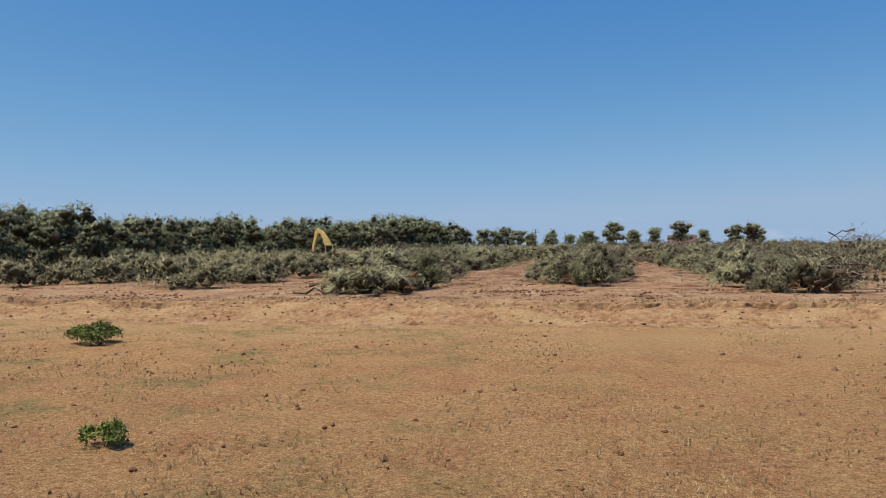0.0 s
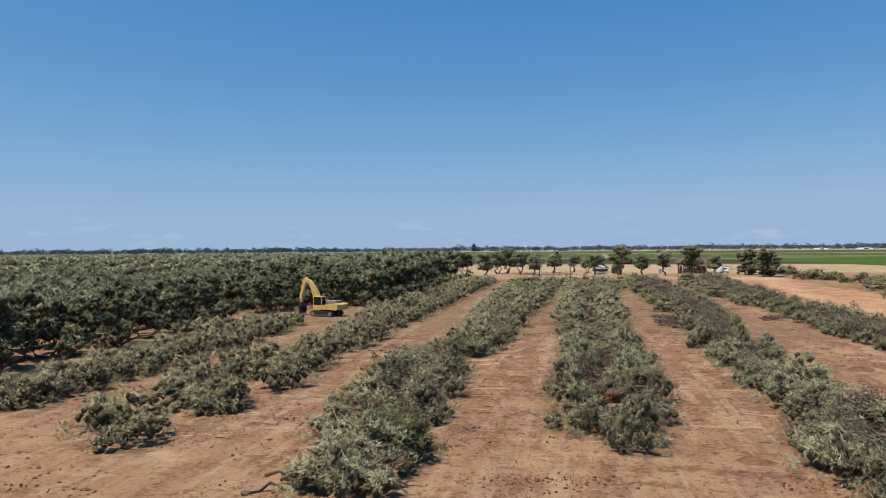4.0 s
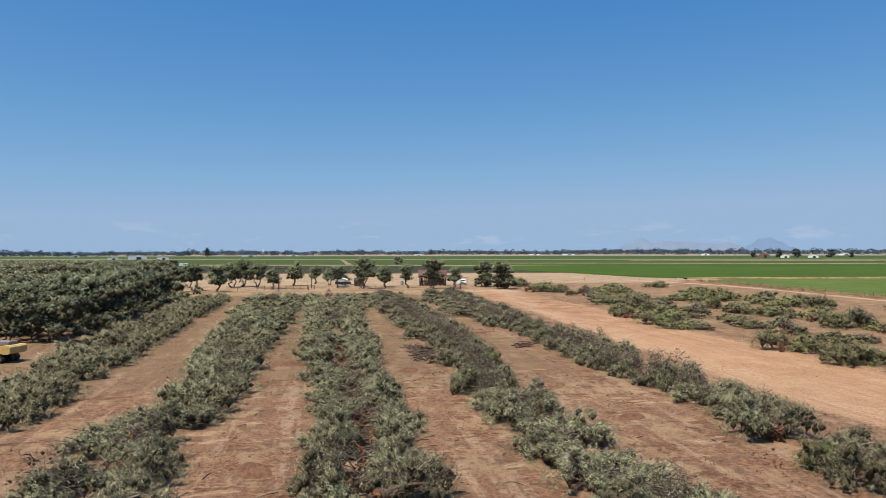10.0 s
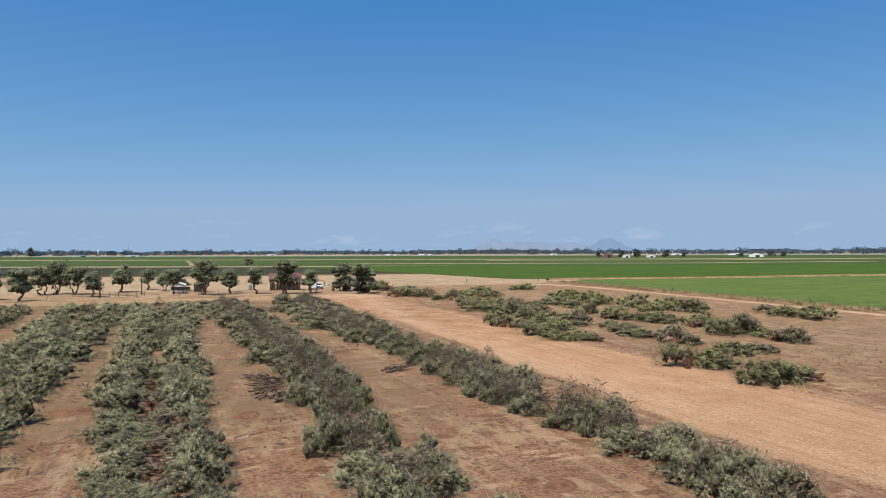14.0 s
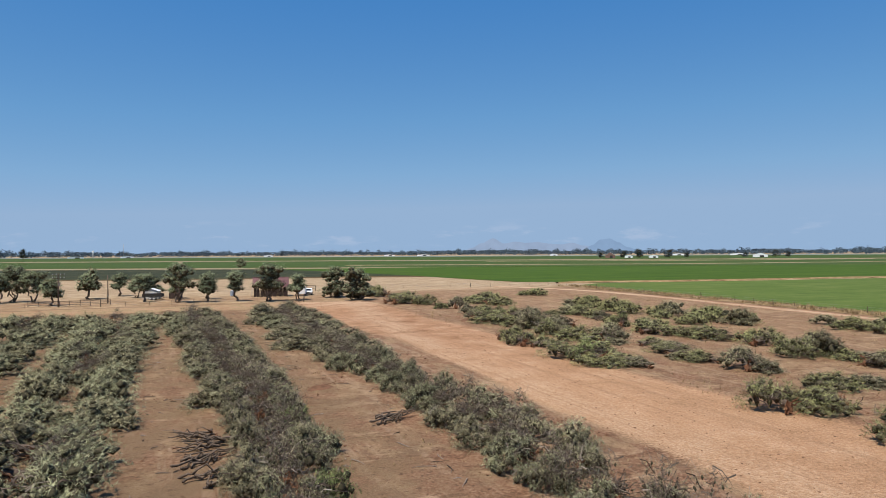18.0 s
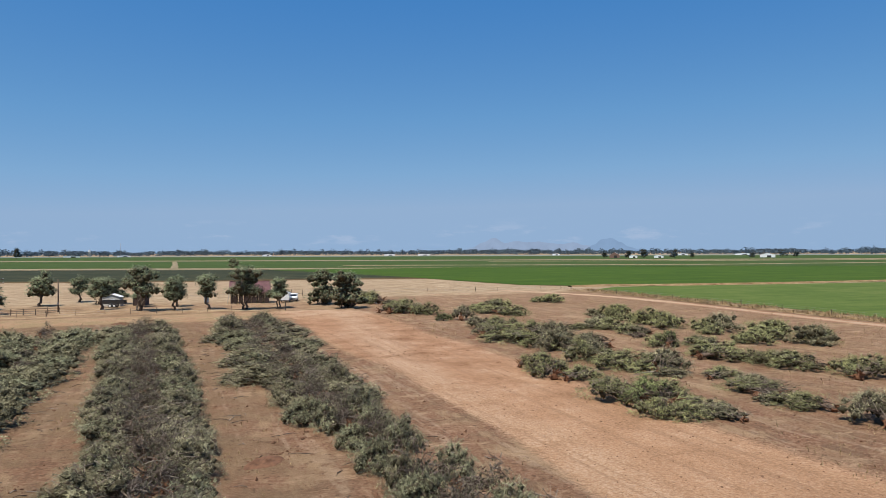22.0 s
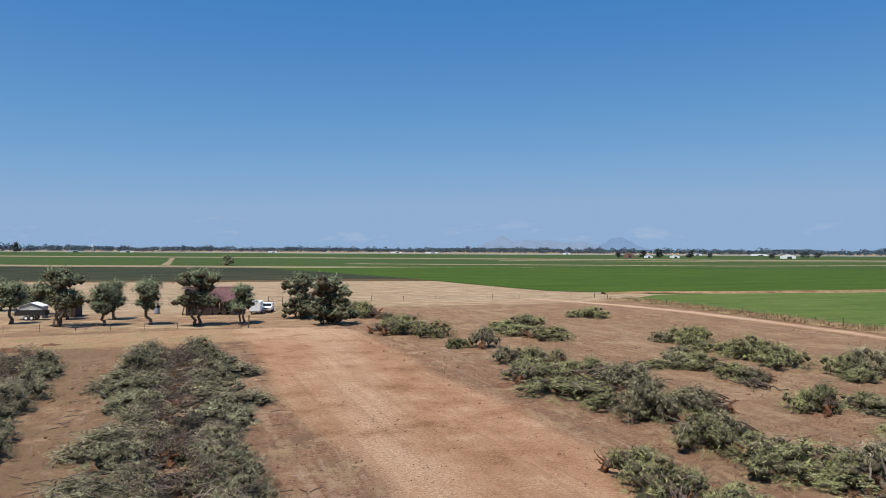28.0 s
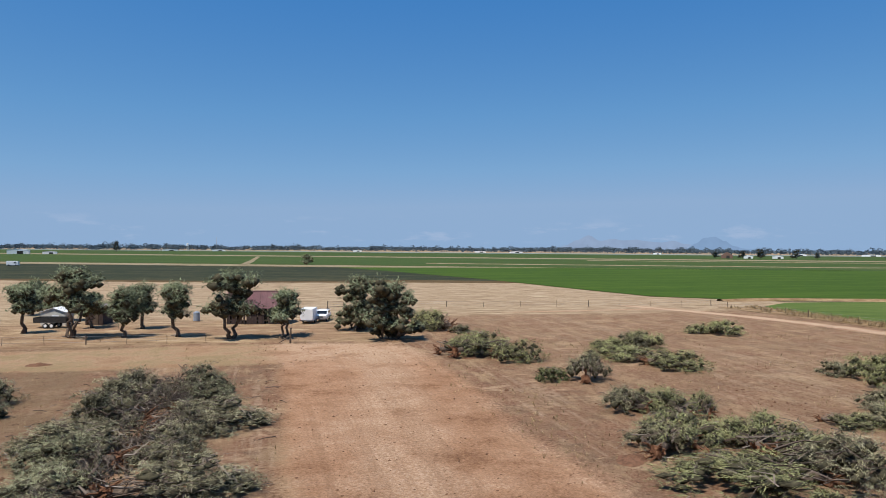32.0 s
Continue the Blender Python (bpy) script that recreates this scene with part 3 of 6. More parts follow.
def crooked(rng, a, b, n, wander):
    a, b = np.array(a, float), np.array(b, float)
    k = np.linspace(0, 1, n)[:, None]
    off = rng.normal(size=(n, 3)) * wander
    off[0] = off[-1] = 0
    return a + (b - a) * k + off


used_templates = set()


def put(template, m):
    """Sets the template itself down the first time, and a copy of it after that."""
    if template.name not in used_templates:
        used_templates.add(template.name)
        template.matrix_basis = m
        return template
    return copy_thing(template, m)


# ---- the ground, one sheet to the horizon ----


def graded(lo, hi, step, far):
    mid = list(np.arange(lo, hi + 0.01, step))
    out, s, v = [], step, hi
    while v < far:
        s *= 1.35
        v = min(far, v + s)
        out.append(v)
    low, s, v = [], step, lo
    while v > -far:
        s *= 1.35
        v = max(-far, v - s)
        low.append(v)
    return low[::-1] + mid + out


ROAD_LEFT, ROAD_RIGHT = 35.0, 53.0


def region(x, y):
    """Shares of road, dry pasture and lower field at a place."""
    w = 2.2 * noise.noise((x * 0.05, y * 0.05, 1.7))
    low = 1 - smooth(28.0, 29.0, y)
    bank = smooth(28.2, 29.2, y) * (1 - smooth(31.0, 32.2, y + 0.4 * w))
    lane = smooth(ROAD_LEFT - 1.5, ROAD_LEFT + 2.5, x + w) * (1 - smooth(ROAD_RIGHT - 5, ROAD_RIGHT + 3, x + w)) * smooth(33, 40, y) * (1 - smooth(212, 226, y + w))
    cross = smooth(203, 207, y + w) * (1 - smooth(216, 222, y + w)) * (1 - smooth(44, 56, x + w))
    track = max(0.0, 1.3 - abs(x - (123.0 - 0.004 * max(0, y - 200) ** 2 * 0.9)) / 2.6) * smooth(40, 60, y) * (1 - smooth(262, 270, y))
    back = max(0.0, 1 - abs(y - 256 - 0.08 * (x - 100)) / 2.4) * smooth(60, 85, x) * (1 - smooth(112, 118, x)) * 0.8
    road = max(0.92 * lane, 0.9 * cross, track, back)
    dry = max(smooth(217, 224, y + w) * (1 - smooth(52, 60, x + w)), smooth(240, 256, y + w - 0.02 * x))
    side = 0.4 * smooth(54, 60, x) * (1 - road)
    return road, max(dry * (1 - 0.75 * road), side), low, bank


xs = graded(-62, 132, 1.3, 4900)
ys = sorted(set(graded(-4, 268, 1.3, 4900)) | set(np.arange(27.05, 33, 0.23).tolist()))
verts = []
for y in ys:
    for x in xs:
        z = height(x, y)
        if -70 < x < 140 and -10 < y < 280:
            road = ROAD_LEFT < x < ROAD_RIGHT
            z += (0.02 if road else 0.07) * noise.noise((x * 0.7, y * 0.7, 0)) + (0.02 if road else 0.06) * noise.noise((x * 0.19, y * 0.19, 4))
            if -44 < x < 36 and 27.6 < y < 32.9:
                z -= 0.3
        verts.append((x, y, z))
nx = len(xs)
faces = [(j * nx + i, j * nx + i + 1, (j + 1) * nx + i + 1, (j + 1) * nx + i) for j in range(len(ys) - 1) for i in range(nx - 1)]
me = mesh_of("ground", verts, faces, GROUND, flat=False)
layer = me.color_attributes.new("region", "FLOAT_COLOR", "POINT")
layer.data.foreach_set("color", [v for x, y, z in verts for v in region(x, y)])
ground = tagged(new("ground", me), "red earth, dry stubble and an earth road across a cleared olive orchard", "ground", kind="structure")

# the cut bank between the lower field and the orchard, raw and crumbling
def bank_top(x, y):
    edge = 30.75 + 0.5 * noise.noise((x * 0.13, 3.1, 0)) + 0.3 * noise.noise((x * 0.9, 7.7, 0)) + 0.16 * noise.noise((x * 2.7, 1.2, 0))
    step = max(0.04, 0.15 + 0.24 * noise.noise((x * 0.35, 5.5, 0)))
    toe = smooth(28.2, edge - 0.1, y)
    z = -0.8 + (0.8 - step) * toe + step * smooth(edge - 0.06, edge + 0.06, y)
    rough = smooth(27.5, 28.6, y) * (1 - smooth(31.6, 33.0, y))
    z += rough * (0.07 * noise.noise((x * 1.6, y * 2.4, 2)) + 0.045 * noise.noise((x * 4.1, y * 5.2, 6)) + 0.035 * abs(noise.noise((x * 7.5, y * 9.0, 3))))
    z += 0.07 * noise.noise((x * 0.7, y * 0.7, 0)) + 0.06 * noise.noise((x * 0.19, y * 0.19, 4))
    return z + 0.015 - 0.06 * (1 - smooth(0, 0.25, min(y - 27.2, 33.3 - y)))


bank_x, bank_y = np.arange(-46.0, 38.0, 0.17).tolist(), np.arange(27.2, 33.31, 0.122).tolist()


def lip(x, y):
    """The crumbling upper edge leans out over the face."""
    edge = 30.75 + 0.5 * noise.noise((x * 0.13, 3.1, 0)) + 0.3 * noise.noise((x * 0.9, 7.7, 0)) + 0.16 * noise.noise((x * 2.7, 1.2, 0))
    lean = max(0.0, 0.03 + 0.2 * noise.noise((x * 0.8, 9.4, 0)) + 0.1 * noise.noise((x * 4.0, 2.2, 0)))
    return y - lean * smooth(edge - 0.04, edge + 0.05, y) * (1 - smooth(edge + 0.1, edge + 0.7, y))


bank_v = [(x, lip(x, y), bank_top(x, y)) for y in bank_y for x in bank_x]
nb = len(bank_x)
bank_f = [(j * nb + i, j * nb + i + 1, (j + 1) * nb + i + 1, (j + 1) * nb + i) for j in range(len(bank_y) - 1) for i in range(nb - 1)]
me = mesh_of("bank", bank_v, bank_f, GROUND)
layer = me.color_attributes.new("region", "FLOAT_COLOR", "POINT")
layer.data.foreach_set("color", [v for x, y, z in bank_v for v in region(x, y)])
tagged(new("bank", me), "raw crumbling cut bank of red earth above the stubble", "bank", kind="structure")

# ---- far fields, laid in strips turned with the roads ----
FAR_TURN = radians(-20.5)
FAR_EYE = Vector((36.0, 120.0, 0))


def far_point(u, v, z):
    return Vector((FAR_EYE.x + u * math.cos(FAR_TURN) - v * math.sin(FAR_TURN), FAR_EYE.y + u * math.sin(FAR_TURN) + v * math.cos(FAR_TURN), z))


def field(name, corners, z, material, label):
    """A flat crop field: corners in metres across and ahead along the strips."""
    n = len(corners)
    pts = [far_point(u, v, z) for u, v in corners]
    low = [Vector((p.x, p.y, 0.5)) for p in pts]
    quads = [tuple(range(n))] + [(i, n + i, n + (i + 1) % n, (i + 1) % n) for i in range(n)]
    return tagged(new(name, mesh_of(name, pts + low, quads, material)), label, "field", kind="structure")


field("field_dark", [(-900, 226), (-150, 234), (-100, 238), (-45, 262), (0, 264), (30, 262), (-22, 330), (-60, 415), (-900, 415)], 1.66, DARK_FIELD, "dark weedy field beyond the dry pasture")
field("field_rusty_edge", [(-900, 217), (-150, 226), (-100, 231), (-45, 246), (0, 253), (42, 252), (30, 263), (0, 265), (-45, 263), (-100, 239), (-150, 235), (-900, 227)], 1.68, RUST_FIELD, "rusty brown weeds along a field edge")


def plan_field(name, rows, material, label, lift=0.08):
    """A field laid on the ground: rows of (y, left x, right x)."""
    vs, fs = [], []
    for y, xa, xb in rows:
        vs += [(xa + (xb - xa) * i / 12, y, height(0, y) + lift) for i in range(13)]
    for j in range(len(rows) - 1):
        fs += [(j * 13 + i, j * 13 + i + 1, j * 13 + i + 14, j * 13 + i + 13) for i in range(12)]
    return tagged(new(name, mesh_of(name, vs, fs, material)), label, "field", kind="structure")


plan_field("field_green_near", [(-80, 560, 1300), (200, 420, 1300), (252, 330, 1300), (262, 210, 1300), (270, 150, 1300), (290, 128, 1300), (330, 122, 760), (380, 116, 630), (430, 105, 500), (485, 92, 352), (515, 82, 270), (540, 75, 200)], GREEN, "broad bright green crop field", 0.11)
plan_field("weed_strip", [(15, 126.5, 133.5), (45, 126.5, 133.7), (100, 126.5, 133.8), (150, 126.4, 133.6), (200, 126.2, 133.2), (232, 125.8, 132.6), (258, 124.5, 135)], WEEDS, "dry brown weeds along the fence", 0.06)
plan_field("field_green_corner", [(15, 134, 900), (45, 134, 900), (100, 134, 800), (150, 134, 600), (200, 133.5, 420), (232, 133, 340), (250, 133, 300), (258, 136, 210), (266, 148, 160)], GREEN_PALE, "pale green mown field behind the fence")
field("strip_straw_near", [(-1000, 417), (-22, 419), (900, 420), (900, 440), (-1000, 468)], 1.69, STRAW, "bleached straw strip between fields")
field("field_green_middle", [(-1400, 472), (1800, 440), (1800, 780), (-1400, 850)], 1.72, GREEN_DULL, "green crop field")
field("strip_straw_middle", [(-1400, 852), (1800, 782), (1800, 812), (-1400, 960)], 1.71, STRAW, "bleached straw strip between fields")
field("field_green_far", [(-2000, 965), (3200, 820), (3200, 1500), (-2000, 1600)], 1.76, GREEN_DULL, "far green crop field")
field("strip_straw_far", [(-2600, 1610), (4000, 1510), (4000, 1900), (-2600, 1800)], 1.74, HAZY, "far field strip below the tree line, paled with haze in its colour")


def berm(name, points, wide, material, label):
    """A low weedy bank along a line of (x, y) points, rounded on top."""
    pts = [Vector((x, y, 0)) for x, y in points]
    line = []
    for a, b in zip(pts, pts[1:]):
        n = max(2, int((b - a).length / 12))
        line += [a.lerp(b, i / n) for i in range(n)]
    line.append(pts[-1])
    vs, fs = [], []
    for i, c in enumerate(line):
        d = (line[min(i + 1, len(line) - 1)] - line[max(i - 1, 0)]).normalized()
        side = Vector((-d.y, d.x, 0))
        half = wide * (0.5 + 0.28 * noise.noise((i * 0.37, wide, 0)))
        for u, z in ((-1, -0.1), (-0.5, 0.3), (0.1, 0.45), (0.6, 0.3), (1, -0.1)):
            q = c + side * half * u
            vs.append((q.x, q.y, 1.7 + z + 0.15 * noise.noise((i * 0.9, u * 3, 2))))
    for i in range(len(line) - 1):
        fs += [(5 * i + q, 5 * i + q + 1, 5 * i + q + 6, 5 * i + q + 5) for q in range(4)]
    return tagged(new(name, mesh_of(name, vs, fs, material, False)), label, "field edge", kind="structure")


berm("field_edge_weeds", [(136, 273), (152, 273), (180, 266), (212, 262), (254, 261), (330, 251), (420, 201), (500, 60)], 3.2, WEEDS, "dry brown weeds between two green fields")
berm("field_edge_straw", [(150, 640), (260, 598), (423, 530), (640, 520)], 4.5, STRAW, "bleached straw edge across a green field")
berm("field_edge_straw_far", [(347, 782), (567, 686), (808, 660)], 5.0, STRAW, "bleached straw edge across a far green field")
berm("canal_bank", [(21, 589), (24, 720), (27, 957)], 5.5, STRAW, "pale canal bank running away between far fields")

# ---- olive trees pulled out and laid in windrows ----


def felled_tree(seed, leaves, sprigs, fine=True, n_leaf=6000, leaf=0.16, loose=12, bare=False, over=6):
    """A felled tree: root plate at the origin, domed crown towards +x, lying on z = 0."""
    rng = np.random.default_rng(seed)
    root = new("felled_olive_tree")
    tv, tf = tube(crooked(rng, (0.1, 0, 0.55), (1.7, rng.normal() * 0.2, 0.75), 5, 0.07), (0.30, 0.26, 0.23, 0.2, 0.17), 8)
    part("trunk", mesh_of("trunk", tv, tf, BARK, False), root)
    bm = bmesh.new()
    bmesh.ops.create_icosphere(bm, subdivisions=2, radius=0.42, matrix=Matrix.Translation((0, 0, 0.40)))
    for v in bm.verts:
        q = v.co * 2.3 + Vector((seed, 0, 0))
        v.co += (v.co - Vector((0, 0, 0.5))).normalized() * (0.34 * noise.noise(q) + 0.2 * noise.noise(q * 2.7))
        v.co.x *= 0.65
        v.co.z = max(v.co.z, 0.0)
    for _ in range(7):
        a = rng.random() * 6.3
        rv, rf = tube(crooked(rng, (0, 0.25 * math.cos(a), 0.55 + 0.25 * math.sin(a)), (-0.45 - 0.4 * rng.random(), 0.95 * math.cos(a), max(0.1, 0.55 + 0.85 * math.sin(a))), 4, 0.06), (0.1, 0.075, 0.05, 0.02), 5)
        vs = [bm.verts.new(v) for v in rv]
        for f in rf:
            bm.faces.new([vs[i] for i in f])
    bm_part("root_plate", bm, ROOT, root, "red earth clinging to torn roots")
    for i in range(3):
        a = (i - 1.0) * 0.55 + rng.normal() * 0.12
        far = 3.6 * (0.7 + 0.3 * rng.random())
        tip = (1.3 + far * math.cos(a) * 0.8, 1.1 * far * math.sin(a), 1.0 + 0.9 * rng.random())
        lv, lf = tube(crooked(rng, (1.2, 0, 0.8), tip, 6, 0.15), (0.14, 0.115, 0.085, 0.06, 0.045, 0.02), 5)
        part("limb", mesh_of("limb", lv, lf, BARK, False), root)
    # masses of foliage: a few large bushy heads, each of several lobes, and a low skirt
    centres, radii = [], []
    for i in range(8):
        a = i * 2.4 + rng.random()
        out = 0.15 + 0.85 * math.sqrt(i / 7.0) * (0.85 + 0.25 * rng.random())
        hx, hy = 2.75 + 1.8 * out * math.cos(a), 2.05 * out * math.sin(a)
        top = (2.3 - 1.0 * out * out) * (0.68 + 0.5 * rng.random())
        big = 0.62 + 0.42 * rng.random()
        for j in range(6):
            d = rng.normal(size=3)
            d[2] = abs(d[2]) - 0.2
            d /= np.linalg.norm(d)
            rr = big * (0.4 + 0.28 * rng.random())
            z = max(0.4 * rr, top - 0.95 * big + 0.68 * big * d[2])
            centres.append((hx + 0.85 * big * d[0], hy + 0.85 * big * d[1], z))
            radii.append((rr * 1.12, rr * 1.12, rr * 0.9))
        if top > 1.0:
            centres.append((hx, hy, 0.45 * top))
            radii.append((0.7 * big, 0.7 * big, 0.4 * top))
    for _ in range(14):
        a = (2 * rng.random() - 1) * 2.1
        rr = 0.28 + 0.24 * rng.random()
        w = 0.75 + 0.25 * rng.random()
        centres.append((2.85 + 2.4 * w * math.cos(a), 2.6 * w * math.sin(a), 0.15 + 0.3 * rng.random()))
        radii.append((rr, rr, rr * 0.8))
    some = spray_cloud(rng, centres, radii, n_leaf, leaf, 0.2, 6 if fine else 5, 0.02, (0.3, 0, 0))
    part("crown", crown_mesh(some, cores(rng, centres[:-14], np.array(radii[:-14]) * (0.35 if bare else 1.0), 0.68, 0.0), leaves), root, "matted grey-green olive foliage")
    sticks = []
    for _ in range(loose):
        a = rng.normal() * 0.7
        far = 1.4 + 2.6 * rng.random()
        start = np.array((-0.2 + 1.2 * rng.random(), 0.8 * rng.normal(), 0.45 + 0.9 * rng.random()))
        tip = (0.6 + far * math.cos(a), far * math.sin(a) + 0.4 * rng.normal(), (0.5 if bare else 0.8) + (0.8 if bare else 1.35) * rng.random())
        thick = 0.6 + 0.8 * rng.random()
        sticks.append(tube(crooked(rng, start, tip, 6, 0.16), [q * thick for q in (0.055, 0.045, 0.036, 0.027, 0.018, 0.007)], 3))
    for _ in range(over):
        # thin bent branches lying over the foliage
        c = np.array(centres[rng.integers(len(centres) - 14)])
        a, ln = rng.random() * 6.28, 0.6 + 1.5 * rng.random()
        way = np.array((math.cos(a), math.sin(a), 0.25 * rng.normal())) * ln / 2
        lift = np.array((0, 0, 0.34 + 0.14 * rng.random()))
        thick = 0.5 + 0.8 * rng.random()
        sticks.append(tube(crooked(rng, c + lift - way, c + lift + way, 5, 0.1 * ln), [q * thick for q in (0.034, 0.03, 0.024, 0.016, 0.006)], 3))
    tv, tf = twig_cloud(rng, centres, np.array(radii) * 1.12, sprigs, 0.75, 0.02, 0.03)
    v, f = joined(sticks + [(list(tv), tf.tolist())])
    tagged(part("brushwood", mesh_of("brushwood", v, f, TWIG), root, "bare dry twigs"), kind="stuff")
    return root


GREY_TREES = [felled_tree(s, LEAF_DRYING, 420) for s in (11, 12, 13)]
CLOSE_GREY = [felled_tree(s, LEAF_DRYING, 420, n_leaf=9000, leaf=0.145, loose=16, over=34) for s in (14, 15, 16, 17)]
CLOSE_GREEN = [felled_tree(s, LEAF_FELLED, 320, n_leaf=9000, leaf=0.145, loose=12, over=14) for s in (25, 26, 27)]
FELLED = [felled_tree(s, LEAF_FELLED, 180, n_leaf=8200, leaf=0.15, over=8) for s in (21, 22, 23, 24)]
FRESH_TREES = [felled_tree(31, LEAF_FRESH, 160)]
GREY_FAR = [felled_tree(s, LEAF_DRYING, 140, False, 3800, 0.2, 8) for s in (51, 52)]
HEAP_TREES = [felled_tree(s, LEAF_HEAP, 220, n_leaf=7600, leaf=0.145, over=10) for s in (71, 72, 73)]
HEAP_GREY = [felled_tree(s, LEAF_DRYING, 420, n_leaf=7000, leaf=0.14, loose=14, over=24) for s in (74, 75)]
BARE_TREES = [felled_tree(s, LEAF_DRYING, 260, n_leaf=1800, leaf=0.12, loose=40, bare=True, over=30) for s in (81, 82)]
FELLED_FAR = [felled_tree(s, LEAF_FELLED, 70, False, 3800, 0.2, 6) for s in (61, 62, 63)]
TEXT_FELLED = {"g": "uprooted olive tree with drying grey foliage, lying in a windrow", "n": "uprooted olive tree with grey-green foliage, lying in a windrow", "f": "uprooted olive tree with fresh green foliage, lying on red earth"}
TEXT_HEAP = {"g": "uprooted olive tree with drying grey foliage beyond the road", "n": "uprooted olive tree with dark grey-green foliage beyond the road", "f": "uprooted olive tree with fresh green foliage, lying on red earth", "b": "uprooted olive tree stripped to bare grey-brown branches"}


far_rows = []


def lay_tree(rng, x, y, turn, size, tall, group):
    grey = 0.5 if 5 < x < 20 and y > 92 or x > 20 and y > 122 or x < -18 else 0.16
    kind = rng.choice(["g", "n", "f"], p=(grey, 0.96 - grey, 0.04))
    pool = {"g": GREY_TREES, "n": FELLED, "f": FRESH_TREES}[kind]
    if x < 6 and y > 92 and kind != "f":
        pool = {"g": GREY_FAR, "n": FELLED_FAR}[kind]
    if 5 < x < 35 and y > 76 and kind != "f":
        pool = {"g": CLOSE_GREY, "n": CLOSE_GREEN}[kind]
    pick = pool[rng.integers(len(pool))]
    m = Matrix.LocRotScale((x, y, height(x, y) - 0.04), Euler((0, 0, turn)), (size, size * (0.9 + 0.25 * rng.random()), size * tall))
    if x < -20 or x < -5 and y > 76 or x < 6 and y > 108:
        far_rows.append(((FELLED_FAR + GREY_FAR)[3 + int(x * 7 + y) % 2 if x < -18 else int(x * 7 + y) % 5], m))
        return
    tagged(put(pick, m), TEXT_FELLED[kind], "felled tree", group)


# each windrow as rows of (y, left edge, right edge)
WINDROWS = [
    [(44, -41.5, -35.7), (61, -40.5, -34.9), (80, -41.3, -34.5), (97, -43.0, -36.0)],
    [(43, -28.5, -22.6), (48, -29.8, -22.4), (57, -30.5, -21.8), (72, -28.3, -22.0), (100, -30.0, -22.5), (190, -30.0, -22.4)],
    [(36.5, -13.0, -8.4), (44, -15.5, -8.6), (60, -18.0, -9.9), (68, -17.6, -9.2), (73, -15.6, -9.0), (84, -15.0, -8.4), (108, -16.6, -8.2), (120, -17.1, -7.5), (138, -17.4, -6.0), (188, -19.0, -6.0)],
    [(45.5, -3.0, 3.2), (50, -4.0, 4.0), (57, -4.2, 3.7), (72, -3.8, 4.4), (96, -4.8, 4.7), (134, -5.0, 4.5), (160, -5.6, 5.9), (188, -7.2, 6.2)],
    [(36, 6.8, 15.0), (56, 8.4, 16.6), (70, 8.8, 16.0), (80, 9.0, 15.2), (97, 9.6, 16.0), (112, 8.7, 18.4), (131, 7.1, 18.9), (163, 6.0, 18.9), (178, 5.4, 18.0), (192, 4.6, 17.2)],
    [(40, 23.5, 30.6), (61, 22.8, 31.0), (75, 25.3, 31.4), (87, 23.2, 31.4), (101, 21.9, 33.3), (110, 23.6, 31.8), (121, 24.2, 30.0), (128, 21.2, 30.6), (150, 20.0, 32.9), (175, 19.4, 32.7), (187, 19.2, 33.8), (197, 20.6, 33.2)],
]


def edges_at(row, y):
    return np.interp(y, [p[0] for p in row], [p[1] for p in row]), np.interp(y, [p[0] for p in row], [p[2] for p in row])


